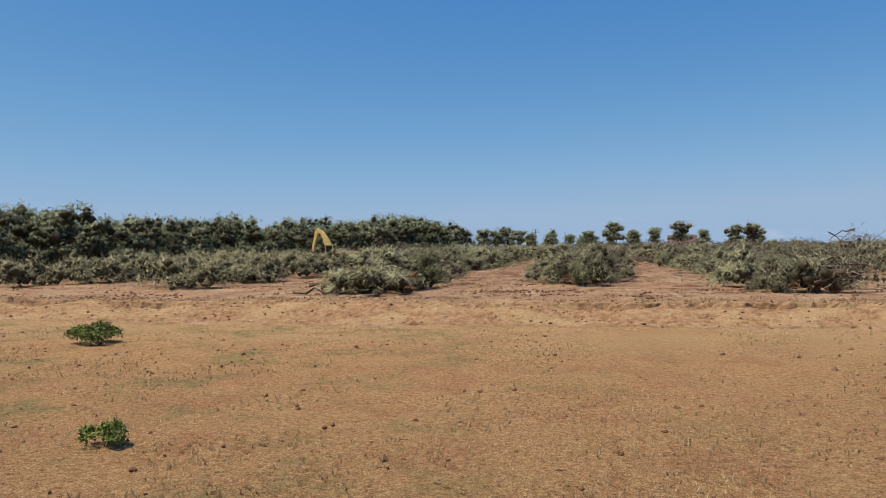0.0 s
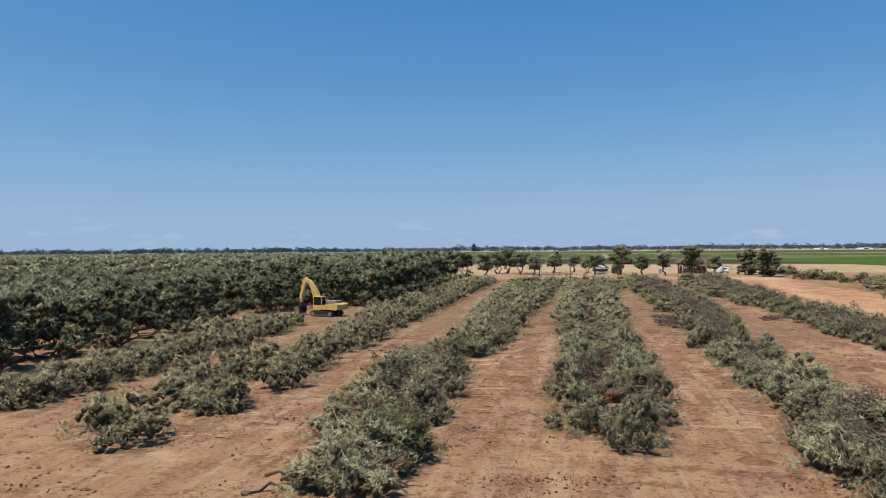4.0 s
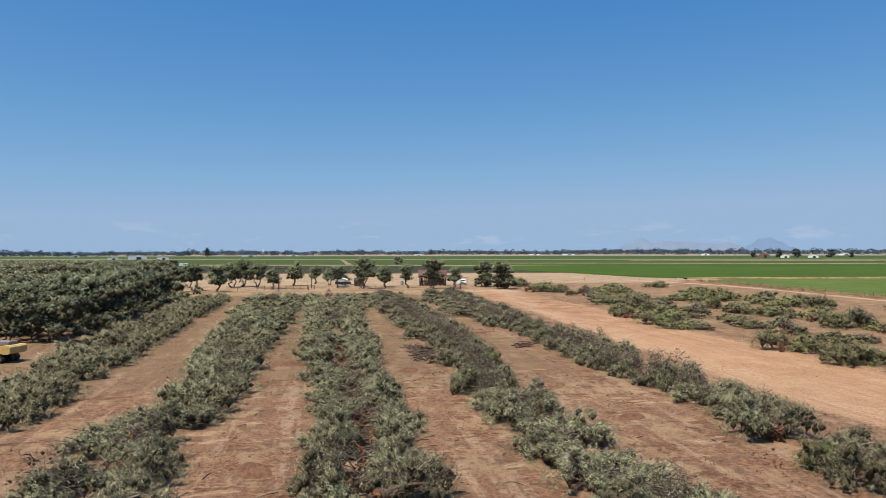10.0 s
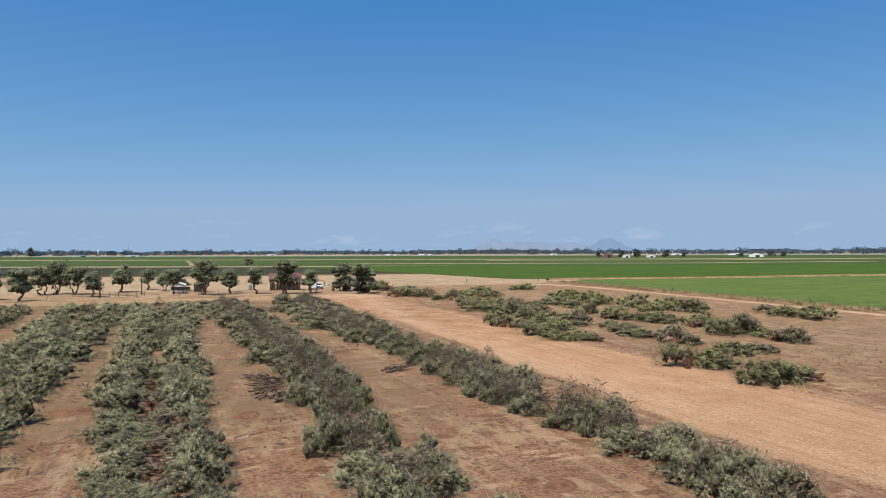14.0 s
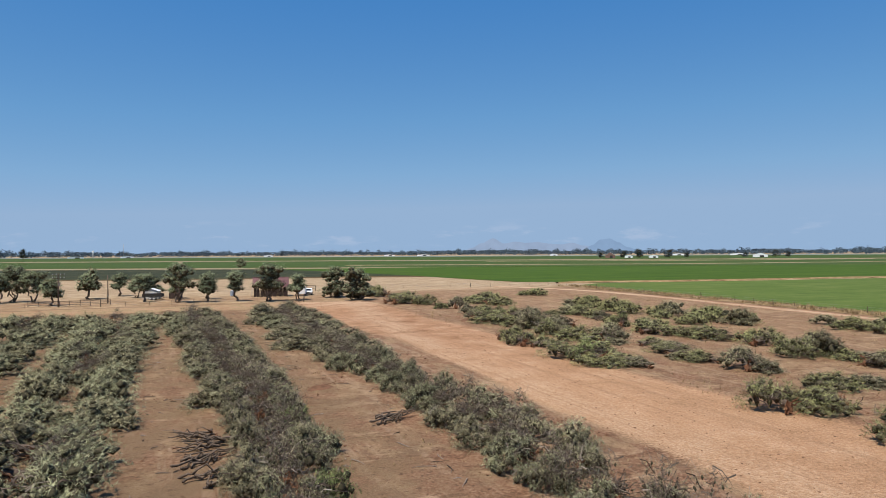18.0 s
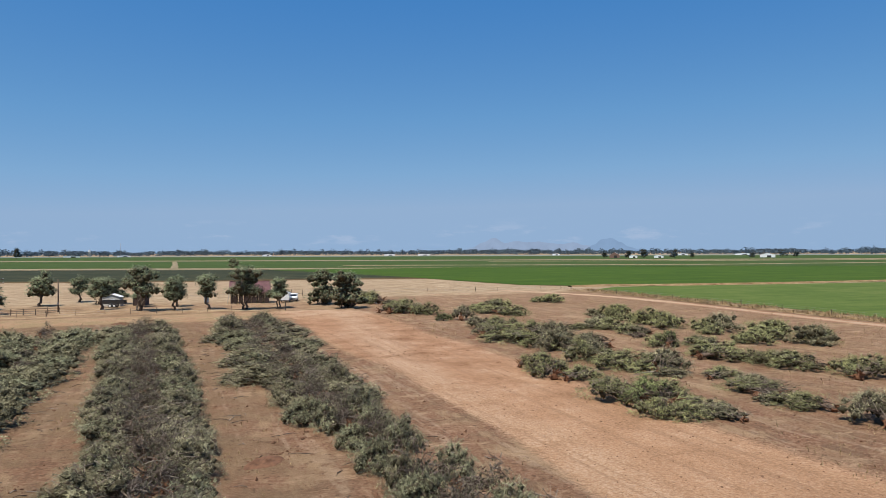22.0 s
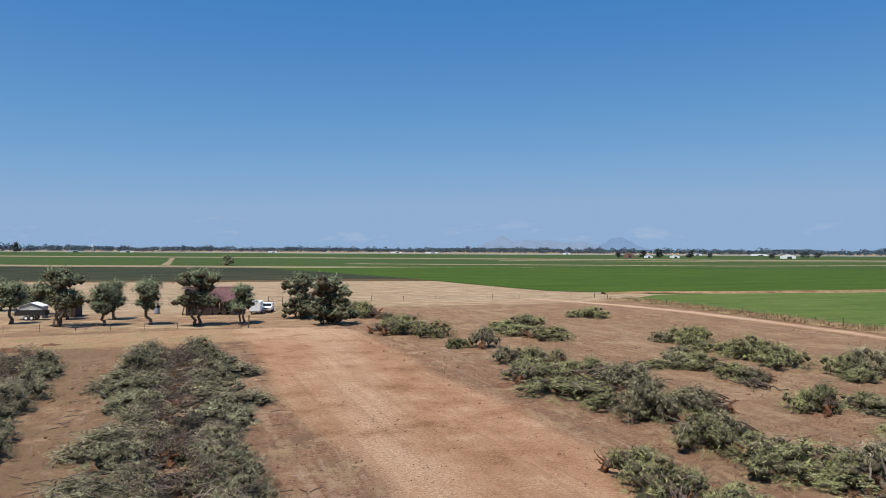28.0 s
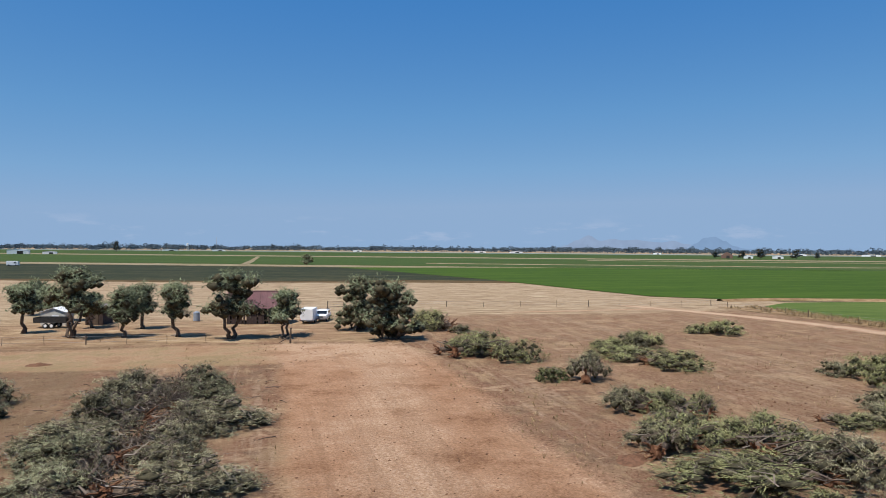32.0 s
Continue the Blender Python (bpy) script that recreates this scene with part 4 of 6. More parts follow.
for k, row in enumerate(WINDROWS):
    rng, more = np.random.default_rng(100 + k), np.random.default_rng(130 + k)
    y, y1 = row[0][0] + 1.8, row[-1][0]
    while y < y1 - 1.2:
        left, right = edges_at(row, y)
        half = (right - left) / 2
        mid = (left + right) / 2 + rng.normal() * 0.2
        seam = k > 3 and y > 76
        for side in (-1, 1):
            size = (half / 4.5 if seam else min(1.3, max(0.86, half / 4.6))) * ((0.86 if seam else 0.9) + (0.16 if seam else 0.2) * rng.random())
            turn = (0 if side > 0 else math.pi) + rng.normal() * (0.4 if seam else 0.55)
            if k == 4 and y < 42 and side > 0:
                tagged(put(BARE_TREES[0], Matrix.LocRotScale((mid + 0.4, y + 0.6, height(mid, y)), Euler((0, 0, -0.25)), (0.95, 0.9, 1.25))), TEXT_HEAP["b"], "felled tree", "windrows of felled olive trees")
                continue
            if k == 4 and y < 42:
                tagged(put(FELLED[1], Matrix.LocRotScale((mid + 1.6, y + 1.8, height(mid, y) - 0.05), Euler((0, 0, math.pi + 0.35)), (0.95, 0.9, 1.3))), TEXT_FELLED["n"], "felled tree", "windrows of felled olive trees")
                continue
            lay_tree(rng, mid + side * (0.35 * rng.random() if seam else half - 4.7 * size * (0.94 + 0.12 * rng.random())), y + rng.normal() * 0.8, turn, size, (0.78 + 0.3 * rng.random()) / size, "windrows of felled olive trees")
        if not seam and left > -20 and rng.random() < 0.4:
            m = Matrix.LocRotScale((mid + rng.normal() * 0.6, y + 1.5, height(mid, y) + 0.5), Euler((0, 0, rng.random() * 6.28)), (0.75, 0.7, 0.75 + 0.2 * rng.random()))
            tagged(put(BARE_TREES[rng.integers(2)], m), TEXT_HEAP["b"], "felled tree", "windrows of felled olive trees")
        if seam and rng.random() < 0.85:
            top = BARE_TREES[rng.integers(2)]
            m = Matrix.LocRotScale((mid - 0.1 * half, y, height(mid, y) + 0.1), Euler((0, 0, math.pi / 2 * (1 if rng.random() < 0.5 else -1) + rng.normal() * 0.4)), (0.85, 0.7, 0.95 + 0.3 * rng.random()))
            tagged(put(top, m), TEXT_HEAP["b"], "felled tree", "windrows of felled olive trees")
        if seam and more.random() < 0.6:
            m = Matrix.LocRotScale((mid + 0.16 * half, y + 1.5, height(mid, y) + 0.15), Euler((0, 0, more.choice((-1.57, 1.57)) + more.normal() * 0.5)), (0.8, 0.7, 0.95 + 0.3 * more.random()))
            tagged(put(BARE_TREES[more.integers(2)], m), TEXT_HEAP["b"], "felled tree", "windrows of felled olive trees")
        y += (3.8 + 0.9 * rng.random()) * min(1.15, max(0.85, half / 4.0))


def join_trees(name, rows, label):
    """Crowns and root plates of many felled trees as one mesh; rows of template and pose."""
    mats, chunks = [], []
    for pick, m in rows:
        mm, q = np.array(m), np.array(m.to_quaternion().to_matrix())
        for child in pick.children:
            if not child.name.startswith(("crown", "root_plate")):
                continue
            me = child.data
            co, cn = np.empty(len(me.vertices) * 3), np.empty(3 * len(me.loops), np.float32)
            me.vertices.foreach_get("co", co)
            me.corner_normals.foreach_get("vector", cn)
            loops, index = np.empty(len(me.loops), np.int32), np.empty(len(me.polygons), np.int32)
            me.loops.foreach_get("vertex_index", loops)
            me.polygons.foreach_get("material_index", index)
            tones = np.zeros(len(me.vertices), np.float32)
            if "tone" in me.attributes:
                me.attributes["tone"].data.foreach_get("value", tones)
            if len(loops) != 3 * len(index):
                continue
            for mat in me.materials:
                if mat not in mats:
                    mats.append(mat)
            slot = np.array([mats.index(mat) for mat in me.materials])[index]
            n = cn.reshape(-1, 3) @ q.T
            chunks.append((co.reshape(-1, 3) @ mm[:3, :3].T + mm[:3, 3], loops.reshape(-1, 3), n / (np.linalg.norm(n, axis=1)[:, None] + 1e-9), slot, tones))
    start = np.cumsum([0] + [len(c[0]) for c in chunks[:-1]])
    me = mesh_of(name, np.concatenate([c[0] for c in chunks]), np.concatenate([c[1] + k for c, k in zip(chunks, start)]), mats[0])
    for mat in mats[1:]:
        me.materials.append(mat)
    me.polygons.foreach_set("material_index", np.concatenate([c[3] for c in chunks]).astype(np.int32))
    me.update()
    tone_layer(me, np.concatenate([c[4] for c in chunks]))
    return tagged(new(name, soften(me, np.concatenate([c[2] for c in chunks]))), label, "felled trees", kind="stuff")


join_trees("far_windrow", far_rows, "uprooted olive trees heaped in windrows further off")

# the loose heaps beyond the road, in broken rows: middle x and y, width, height, and g drying, n green, f fresh, b bare
HEAPS_A = [(52.0, 87.2, 5.0, 2.2, "n"), (56.2, 87.4, 3.0, 1.4, "n"), (50.9, 98.0, 3.0, 2.2, "n"), (53.9, 95.9, 4.6, 1.7, "n"), (51.0, 124.8, 4.4, 2.1, "f"), (53.2, 124.2, 3.6, 1.9, "n"),
           (49.0, 120.8, 2.4, 1.5, "n"), (50.6, 119.5, 2.8, 1.3, "n"), (53.6, 119.6, 3.8, 1.3, "g"), (50.3, 142.0, 2.5, 1.7, "n"), (49.9, 138.6, 3.4, 2.2, "n"), (52.3, 136.2, 3.3, 1.4, "n")]
HEAPS_B = [(62.6, 102.2, 4.2, 1.6, "n"), (65.9, 101.3, 3.6, 1.5, "g"), (63.9, 110.2, 3.7, 1.8, "g"), (63.0, 113.6, 3.5, 2.0, "g"), (61.9, 118.8, 4.1, 1.4, "n"), (65.4, 127.2, 3.2, 1.0, "g"), (65.0, 123.8, 4.6, 1.2, "b"),
           (60.0, 139.7, 5.2, 2.0, "n"), (63.0, 136.6, 4.1, 2.1, "g"), (62.2, 134.0, 4.0, 1.1, "g"), (65.8, 131.9, 3.3, 1.1, "n"), (59.2, 152.6, 3.9, 2.4, "g"), (58.5, 145.6, 4.2, 2.3, "n"), (59.0, 156.6, 3.6, 1.7, "n")]
HEAPS_C = [(65.0, 161.8, 5.6, 2.2, "g"), (59.2, 162.4, 5.2, 1.4, "n"), (64.6, 153.9, 4.6, 1.7, "g"), (65.0, 169.0, 5.0, 2.1, "n"), (59.0, 169.6, 4.2, 1.8, "n"), (63.5, 178.3, 4.5, 1.9, "n"), (60.3, 179.4, 3.4, 1.6, "g"),
           (66.1, 177.3, 2.4, 1.7, "n"), (59.9, 190.8, 3.5, 1.2, "f"), (63.4, 191.2, 3.3, 2.2, "g"), (57.3, 206.5, 5.0, 2.4, "n"), (60.6, 202.2, 4.6, 2.3, "n"), (57.3, 229.3, 4.8, 3.0, "n"), (61.2, 226.0, 3.6, 1.6, "g")]
HEAPS_D = [(77.3, 116.0, 5.0, 2.6, "g"), (75.0, 117.8, 3.8, 2.0, "n"), (79.6, 112.3, 4.1, 1.4, "g"), (77.6, 106.8, 4.3, 1.8, "g"), (79.5, 125.9, 4.6, 2.2, "n"), (75.3, 134.9, 2.8, 1.8, "n"), (76.6, 132.4, 4.2, 1.9, "n"),
           (74.2, 140.2, 4.6, 2.0, "n"), (75.8, 137.6, 3.3, 1.4, "n"), (78.1, 148.7, 4.2, 1.7, "g"), (74.8, 151.0, 3.9, 2.0, "f"), (77.9, 161.9, 4.2, 2.0, "g"), (78.7, 169.6, 4.9, 1.9, "n"), (74.3, 171.6, 2.8, 1.0, "n"),
           (81.0, 175.0, 3.5, 1.4, "g")]
HEAPS_E = [(77.4, 207.4, 5.0, 2.6, "g"), (74.4, 207.0, 4.0, 1.5, "n"), (72.8, 200.6, 5.4, 1.6, "n"), (75.1, 194.6, 4.6, 1.9, "n"), (88.6, 188.2, 3.3, 1.3, "g"), (91.4, 186.0, 4.4, 2.3, "n"), (88.6, 182.3, 3.4, 1.8, "n"),
           (89.6, 179.2, 3.8, 1.3, "b"), (89.2, 172.2, 4.4, 2.4, "n"), (88.4, 167.4, 4.8, 2.2, "n"), (93.4, 161.6, 5.6, 2.5, "g"), (90.6, 157.8, 4.4, 1.5, "b"), (87.2, 148.2, 3.9, 1.6, "n")]
HEAPS_F = [(94.8, 153.2, 5.6, 2.4, "n"), (91.4, 151.0, 4.0, 1.6, "n"), (93.8, 145.1, 4.6, 2.5, "g"), (94.2, 220.0, 3.4, 1.2, "n"), (97.2, 217.4, 4.2, 2.0, "n"), (107.4, 140.4, 3.6, 1.4, "g"), (104.4, 133.2, 5.2, 1.8, "n"),
           (105.2, 127.4, 5.0, 2.3, "n")]
far_heaps = []
rng = np.random.default_rng(200)
for x, y, wide, tall, kind in HEAPS_A + HEAPS_B + HEAPS_C + HEAPS_D + HEAPS_E + HEAPS_F:
    pool = {"g": HEAP_GREY, "n": HEAP_TREES, "f": FRESH_TREES, "b": BARE_TREES}[kind]
    turn = rng.random() * 6.28
    sx, sy = wide / 4.3 * (0.9 + 0.3 * rng.random()), wide / 4.3 * (0.9 + 0.3 * rng.random())
    m = Matrix.LocRotScale((x - 2.7 * sx * math.cos(turn), y - 2.7 * sx * math.sin(turn), height(x, y) - 0.04), Euler((0, 0, turn)), (sx, sy, tall / 2.0))
    pick = pool[rng.integers(len(pool))]
    if x > 86:
        far_heaps.append((pick, m))
    else:
        tagged(put(pick, m), TEXT_HEAP[kind], "felled tree", "felled olive trees beyond the road")
    if wide >= 3.8:
        beside = turn + 1.7 + 1.2 * rng.random()
        bx, by = x + 0.36 * wide * math.cos(beside), y + 0.5 * wide * abs(math.sin(beside))
        again = rng.random() * 6.28
        m = Matrix.LocRotScale((bx - 2.2 * sx * math.cos(again), by - 2.2 * sx * math.sin(again), height(bx, by) - 0.04), Euler((0, 0, again)), (0.82 * sx, 0.82 * sy, 0.8 * tall / 2.0))
        pool = HEAP_GREY if kind == "n" and rng.random() < 0.45 else HEAP_TREES
        pick = pool[rng.integers(len(pool))]
        if x > 70:
            far_heaps.append((pick, m))
        else:
            tagged(put(pick, m), TEXT_HEAP["g" if pool is HEAP_GREY else "n"], "felled tree", "felled olive trees beyond the road")
join_trees("far_heaps", far_heaps, "uprooted olive trees lying in loose rows further off")

for spare in GREY_TREES + CLOSE_GREY + CLOSE_GREEN + FELLED + FRESH_TREES + GREY_FAR + HEAP_TREES + HEAP_GREY + BARE_TREES + FELLED_FAR:
    if spare.name not in used_templates:
        for o in (*spare.children_recursive, spare):
            bpy.data.objects.remove(o)

# ---- standing trees ----


def standing_tree(name, seed, tall, spread, leaves, n_leaf, trunks=2, clear=0.33, size=0.32, masses=9):
    """An olive tree: bent trunks, limbs, and a crown of rounded masses made of small lobes, with gaps."""
    rng = np.random.default_rng(seed)
    root = new(name)
    centres, radii, tips = [], [], []
    for k in range(trunks):
        a = 2 * math.pi * (k + rng.random() * 0.5) / trunks
        off = 0.2 * spread * (0.4 if trunks == 1 else 1.0)
        top = np.array((off * math.cos(a), off * math.sin(a), tall * (clear + 0.1 * rng.random())))
        path = crooked(rng, (0.15 * math.cos(a), 0.15 * math.sin(a), -0.1), top, 6, 0.035 * tall)
        r = 0.034 * tall / math.sqrt(trunks)
        tv, tf = tube(path, (r * 1.7, r * 1.2, r, r * 0.95, r * 0.9, r * 0.8), 8)
        part("trunk", mesh_of("trunk", tv, tf, BARK, False), root)
        share = max(3, masses // trunks)
        for j in range(share):
            b = a + 2 * math.pi * j / share * (1.0 if trunks == 1 else 0.62) + rng.normal() * 0.25
            up = -0.02 + 0.56 * ((j * 0.618 + rng.random() * 0.25) % 1.0)
            out = spread * 0.36 * (1.0 - 0.9 * up) * (0.35 + 0.8 * rng.random())
            tips.append((top, np.array((top[0] + out * math.cos(b), top[1] + out * math.sin(b), top[2] + tall * up))))
    for n_limb, (top, tip) in enumerate(tips):
        r = 0.012 * tall
        lv, lf = tube(crooked(rng, top, tip, 5, 0.02 * tall), (r * 1.5, r * 1.2, r, r * 0.7, r * 0.3), 6)
        if n_limb % 3 == 0:
            part("limb", mesh_of("limb", lv, lf, BARK, False), root)
        big = tall * (0.12 + 0.07 * rng.random())
        for _ in range(5):
            d = rng.normal(size=3)
            d[2] = abs(d[2]) * 0.8 - 0.25
            d /= np.linalg.norm(d)
            rr = big * (0.48 + 0.27 * rng.random())
            centres.append(tip + d * big * (0.75, 0.75, 0.6))
            radii.append((rr * 1.1, rr * 1.1, rr * 0.9))
        centres.append(tip)
        radii.append((big * 0.85, big * 0.85, big * 0.7))
    zmax = max(c[2] + r[2] for c, r in zip(centres, radii))
    centres = [np.array((c[0], c[1], c[2] * tall / zmax)) for c in centres]
    some = spray_cloud(rng, centres, radii, n_leaf, size, 0.3, 5, None, (0, 0, 0), 0.12)
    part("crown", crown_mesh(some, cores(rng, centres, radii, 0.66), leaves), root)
    return root


ORCHARD = [standing_tree("olive_tree", s, 6.6, 9.8, LEAF_STANDING, 6800, 3, 0.08, 0.22, 24) for s in (41, 42, 43, 44)]
rng = np.random.default_rng(5)
far_v, far_f, count = [], [], 0
spots = []
for j in range(60):
    for i in range(60):
        x, y = (-41.5 if j < 10 else -37.5) - 7.4 * i + rng.normal() * 0.5, 52.0 + 7.0 * j + rng.normal() * 0.5
        if y < 118 and x > -49 or y > 202 and x > -75 or y > 430 or x < -60 - 0.95 * y:
            continue
        spots.append((x, y, rng.random(), rng.random()))
spots.sort(key=lambda s: math.hypot(s[0] + 2, s[1] - 14) - (90 if s[0] > -50 else 0))
for x, y, a, b in spots[:105]:
    grow = (0.92 + 0.2 * b) * (1.24 if y > 125 and x > -75 else 1.0)
    m = Matrix.LocRotScale((x, y, height(x, y) - 0.03), Euler((0, 0, a * 6.28)), (grow, grow, grow))
    tagged(put(ORCHARD[int(b * 97) % 4], m), "standing olive tree with dense dark green crown in an orchard", "olive tree", "standing olive orchard")
FAR_LOBES = []
for x, y, a, b in spots[105:]:
    top = height(x, y) + 6.5 + 0.9 * b
    for t in range(9):
        ang = t * 2.4 + a * 6
        out = 0.9 * math.sqrt(t)
        rr = 0.95 + 0.35 * math.sin(7 * t + 9 * a)
        FAR_LOBES.append(((x + out * math.cos(ang), y + out * math.sin(ang), top - rr - 0.05 * t * t * (0.5 + b) * 0.6), (rr * 1.15, rr * 1.15, rr)))
lobe_c, lobe_r = [c for c, r in FAR_LOBES], [r for c, r in FAR_LOBES]
canopy = leaf_cloud_n(rng, lobe_c, lobe_r, min(150000, 60 * len(FAR_LOBES)), 0.45, 0.55, 0.3, 0.88)
# dark lumps under the lobes put shade between the far crowns
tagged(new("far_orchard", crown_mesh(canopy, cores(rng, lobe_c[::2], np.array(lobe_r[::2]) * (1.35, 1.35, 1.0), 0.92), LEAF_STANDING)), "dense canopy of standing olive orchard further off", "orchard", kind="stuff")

# trees of the yard: x, y, height, spread, number of trunks
YARD_TREES = [(-36.9, 227, 7.6, 7.0, 2), (-29.9, 222.5, 7.3, 6.4, 1), (-28.7, 244.5, 7.5, 6.4, 2), (-25.7, 247.5, 8.9, 6.4, 3), (-21.3, 244, 7.4, 6.2, 2), (-15.6, 231.5, 5.9, 5.6, 1), (-10.4, 251.4, 7.6, 5.4, 1), (-4.0, 263, 6.0, 5.0, 1),
              (0.8, 253, 5.4, 4.2, 2), (4.2, 252.5, 5.6, 4.4, 2), (2.8, 235.5, 6.6, 4.2, 1), (10.0, 229.5, 9.2, 7.2, 3), (10.0, 241, 5.0, 3.6, 2), (16.0, 229, 6.6, 5.4, 1), (17.2, 238.4, 6.4, 4.4, 1), (23.0, 228.5, 7.2, 4.6, 1)]
YARD_TREES_2 = [(29.8, 225.6, 9.0, 6.2, 2), (36.4, 226, 6.4, 4.7, 2), (50.0, 221.0, 8.7, 7.0, 3), (47.2, 232.5, 8.2, 7.0, 3)]
for k, (x, y, tall, spread, trunks) in enumerate(YARD_TREES + YARD_TREES_2):
    near = x > 0
    t = standing_tree("olive_tree", 300 + k, tall, spread * 0.86, LEAF_STANDING, 11000 if near else 5500, 4 if x > 44 else trunks, 0.02 if x > 44 else 0.3, 0.22 if near else 0.32, 28 if x > 44 else 15)
    t.matrix_basis = Matrix.LocRotScale((x, y, height(x, y)), Euler((0, 0, k * 1.3)), None)
    tagged(t, "old olive tree with crooked trunk and rounded grey-green crown", "olive tree", "olive trees round the yard")

# ---- the excavator at the orchard's edge ----


def excavator():
    """A tracked excavator with a rake; forward is +x."""
    root = new("excavator")
    for side in (-1, 1):
        bm = bmesh.new()
        outline = [(-2.0, 0.25), (-1.75, 0.04), (1.75, 0.04), (2.05, 0.25), (2.1, 0.55), (1.85, 0.82), (-1.8, 0.82), (-2.08, 0.55)]
        prism(bm, outline, 0.6, Matrix.Translation((0, side * 1.1, 0)))
        for i in range(22):
            x = -1.75 + i * 3.5 / 21
            for z in (0.02, 0.84):
                box(bm, 0.09, 0.62, 0.05, Matrix.Translation((x, side * 1.1, z)))
        track = bm_part("track", bm, DARK_STEEL, root, "dusty steel crawler track")
        for x in (-1.6, 1.6):
            bm = bmesh.new()
            cyl(bm, 0.30, 0.66, Matrix.Translation((x, side * 1.1, 0.43)) @ pose(0, 0, 0, 90), 18)
            bm_part("track_wheel", bm, GREY, track)
        for i in range(5):
            bm = bmesh.new()
            cyl(bm, 0.12, 0.64, Matrix.Translation((-1.1 + i * 0.55, side * 1.1, 0.2)) @ pose(0, 0, 0, 90), 12)
            bm_part("roller", bm, GREY, track)
    bm = bmesh.new()
    box(bm, 2.2, 1.7, 0.45, Matrix.Translation((0, 0, 0.62)), 0.05)
    cyl(bm, 0.62, 0.3, Matrix.Translation((0, 0, 0.95)), 20)
    bm_part("undercarriage", bm, DARK_STEEL, root)
    bm = bmesh.new()
    prism(bm, [(-2.3, 1.08), (1.55, 1.08), (1.6, 1.3), (1.2, 1.62), (-2.3, 1.95)], 2.65)
    bm_part("body", bm, YELLOW, root)
    bm = bmesh.new()
    prism(bm, [(-2.95, 1.2), (-2.7, 1.02), (-2.02, 1.02), (-2.02, 2.0), (-2.75, 1.98), (-2.95, 1.8)], 2.72)
    bm_part("counterweight", bm, YELLOW, root, "rounded yellow counterweight")
    bm = bmesh.new()
    box(bm, 2.1, 1.5, 0.5, Matrix.Translation((-1.15, -0.15, 2.12)), 0.08)
    bm_part("engine_cover", bm, GREY, root, "grey brown engine cover")
    bm = bmesh.new()
    cyl(bm, 0.07, 0.5, Matrix.Translation((-1.5, -0.5, 2.6)), 10)
    bm_part("exhaust", bm, DARK_STEEL, root)
    cab_m = Matrix.Translation((0.75, 0.82, 0))
    bm = bmesh.new()
    for x in (-0.75, 0.72):
        for y in (-0.44, 0.44):
            box(bm, 0.09, 0.09, 1.7, cab_m @ Matrix.Translation((x, y, 2.05)))
    box(bm, 1.6, 1.0, 0.12, cab_m @ Matrix.Translation((0, 0, 2.95)), 0.03)
    box(bm, 1.6, 1.0, 0.5, cab_m @ Matrix.Translation((0, 0, 1.45)), 0.03)
    cab = bm_part("cab", bm, YELLOW, root)
    for sx, sy, x, y in ((1.4, 0.03, 0, -0.44), (1.4, 0.03, 0, 0.44), (0.03, 0.8, 0.72, 0), (0.03, 0.8, -0.75, 0)):
        bm = bmesh.new()
        box(bm, sx, sy, 1.15, cab_m @ Matrix.Translation((x, y, 2.3)))
        bm_part("window", bm, GLASS, cab)
    bm = bmesh.new()
    prism(bm, [(0.65, 1.45), (1.15, 1.35), (2.35, 3.2), (3.35, 4.85), (4.25, 5.25), (4.2, 5.5), (3.1, 5.4), (1.9, 4.0), (0.75, 2.0)], 0.5)
    bm_part("boom", bm, YELLOW, root)
    bm = bmesh.new()
    prism(bm, [(3.75, 5.55), (4.15, 5.75), (4.5, 5.4), (5.05, 3.2), (5.1, 1.85), (4.85, 1.8), (4.6, 3.3), (3.95, 4.9)], 0.36)
    bm_part("arm", bm, YELLOW, root)
    for a, b, r in (((1.5, 0.33, 1.35), (2.6, 0.33, 3.6), 0.09), ((1.5, -0.33, 1.35), (2.6, -0.33, 3.6), 0.09), ((2.1, 0, 4.45), (3.75, 0, 5.68), 0.085), ((4.55, 0, 4.9), (5.25, 0, 2.7), 0.07)):
        bm = bmesh.new()
        a, b = Vector(a), Vector(b)
        turn = (b - a).to_track_quat("Z", "Y").to_matrix().to_4x4()
        cyl(bm, r, (b - a).length, Matrix.Translation((a + b) / 2) @ turn, 10)
        ram = bm_part("ram", bm, YELLOW, root)
        bm = bmesh.new()
        cyl(bm, r * 0.6, (b - a).length * 0.35, Matrix.Translation(a + (b - a) * 0.95) @ turn, 10)
        bm_part("rod", bm, CHROME, ram)
    bm = bmesh.new()
    prism(bm, [(4.7, 1.95), (5.25, 1.95), (5.3, 1.5), (4.6, 1.45)], 0.5)
    for i in range(6):
        y = -0.75 + i * 0.3
        prism(bm, [(4.55, 1.5), (4.85, 1.5), (4.7, 0.9), (4.95, 0.25), (4.85, 0.1), (4.5, 0.75)], 0.09, Matrix.Translation((0, y, 0)))
    box(bm, 0.3, 1.75, 0.22, Matrix.Translation((4.72, 0, 1.4)), 0.03)
    bm_part("rake", bm, DARK_STEEL, root, "dark steel root rake")
    return root


ex = tagged(excavator(), "yellow tracked excavator with a root rake, parked on red earth", "excavator")
ex.matrix_basis = pose(-37.3, 105.4, height(-37.3, 105.4), 0, 0, 162) @ Matrix.Scale(0.95, 4)

# ---- the yard ----


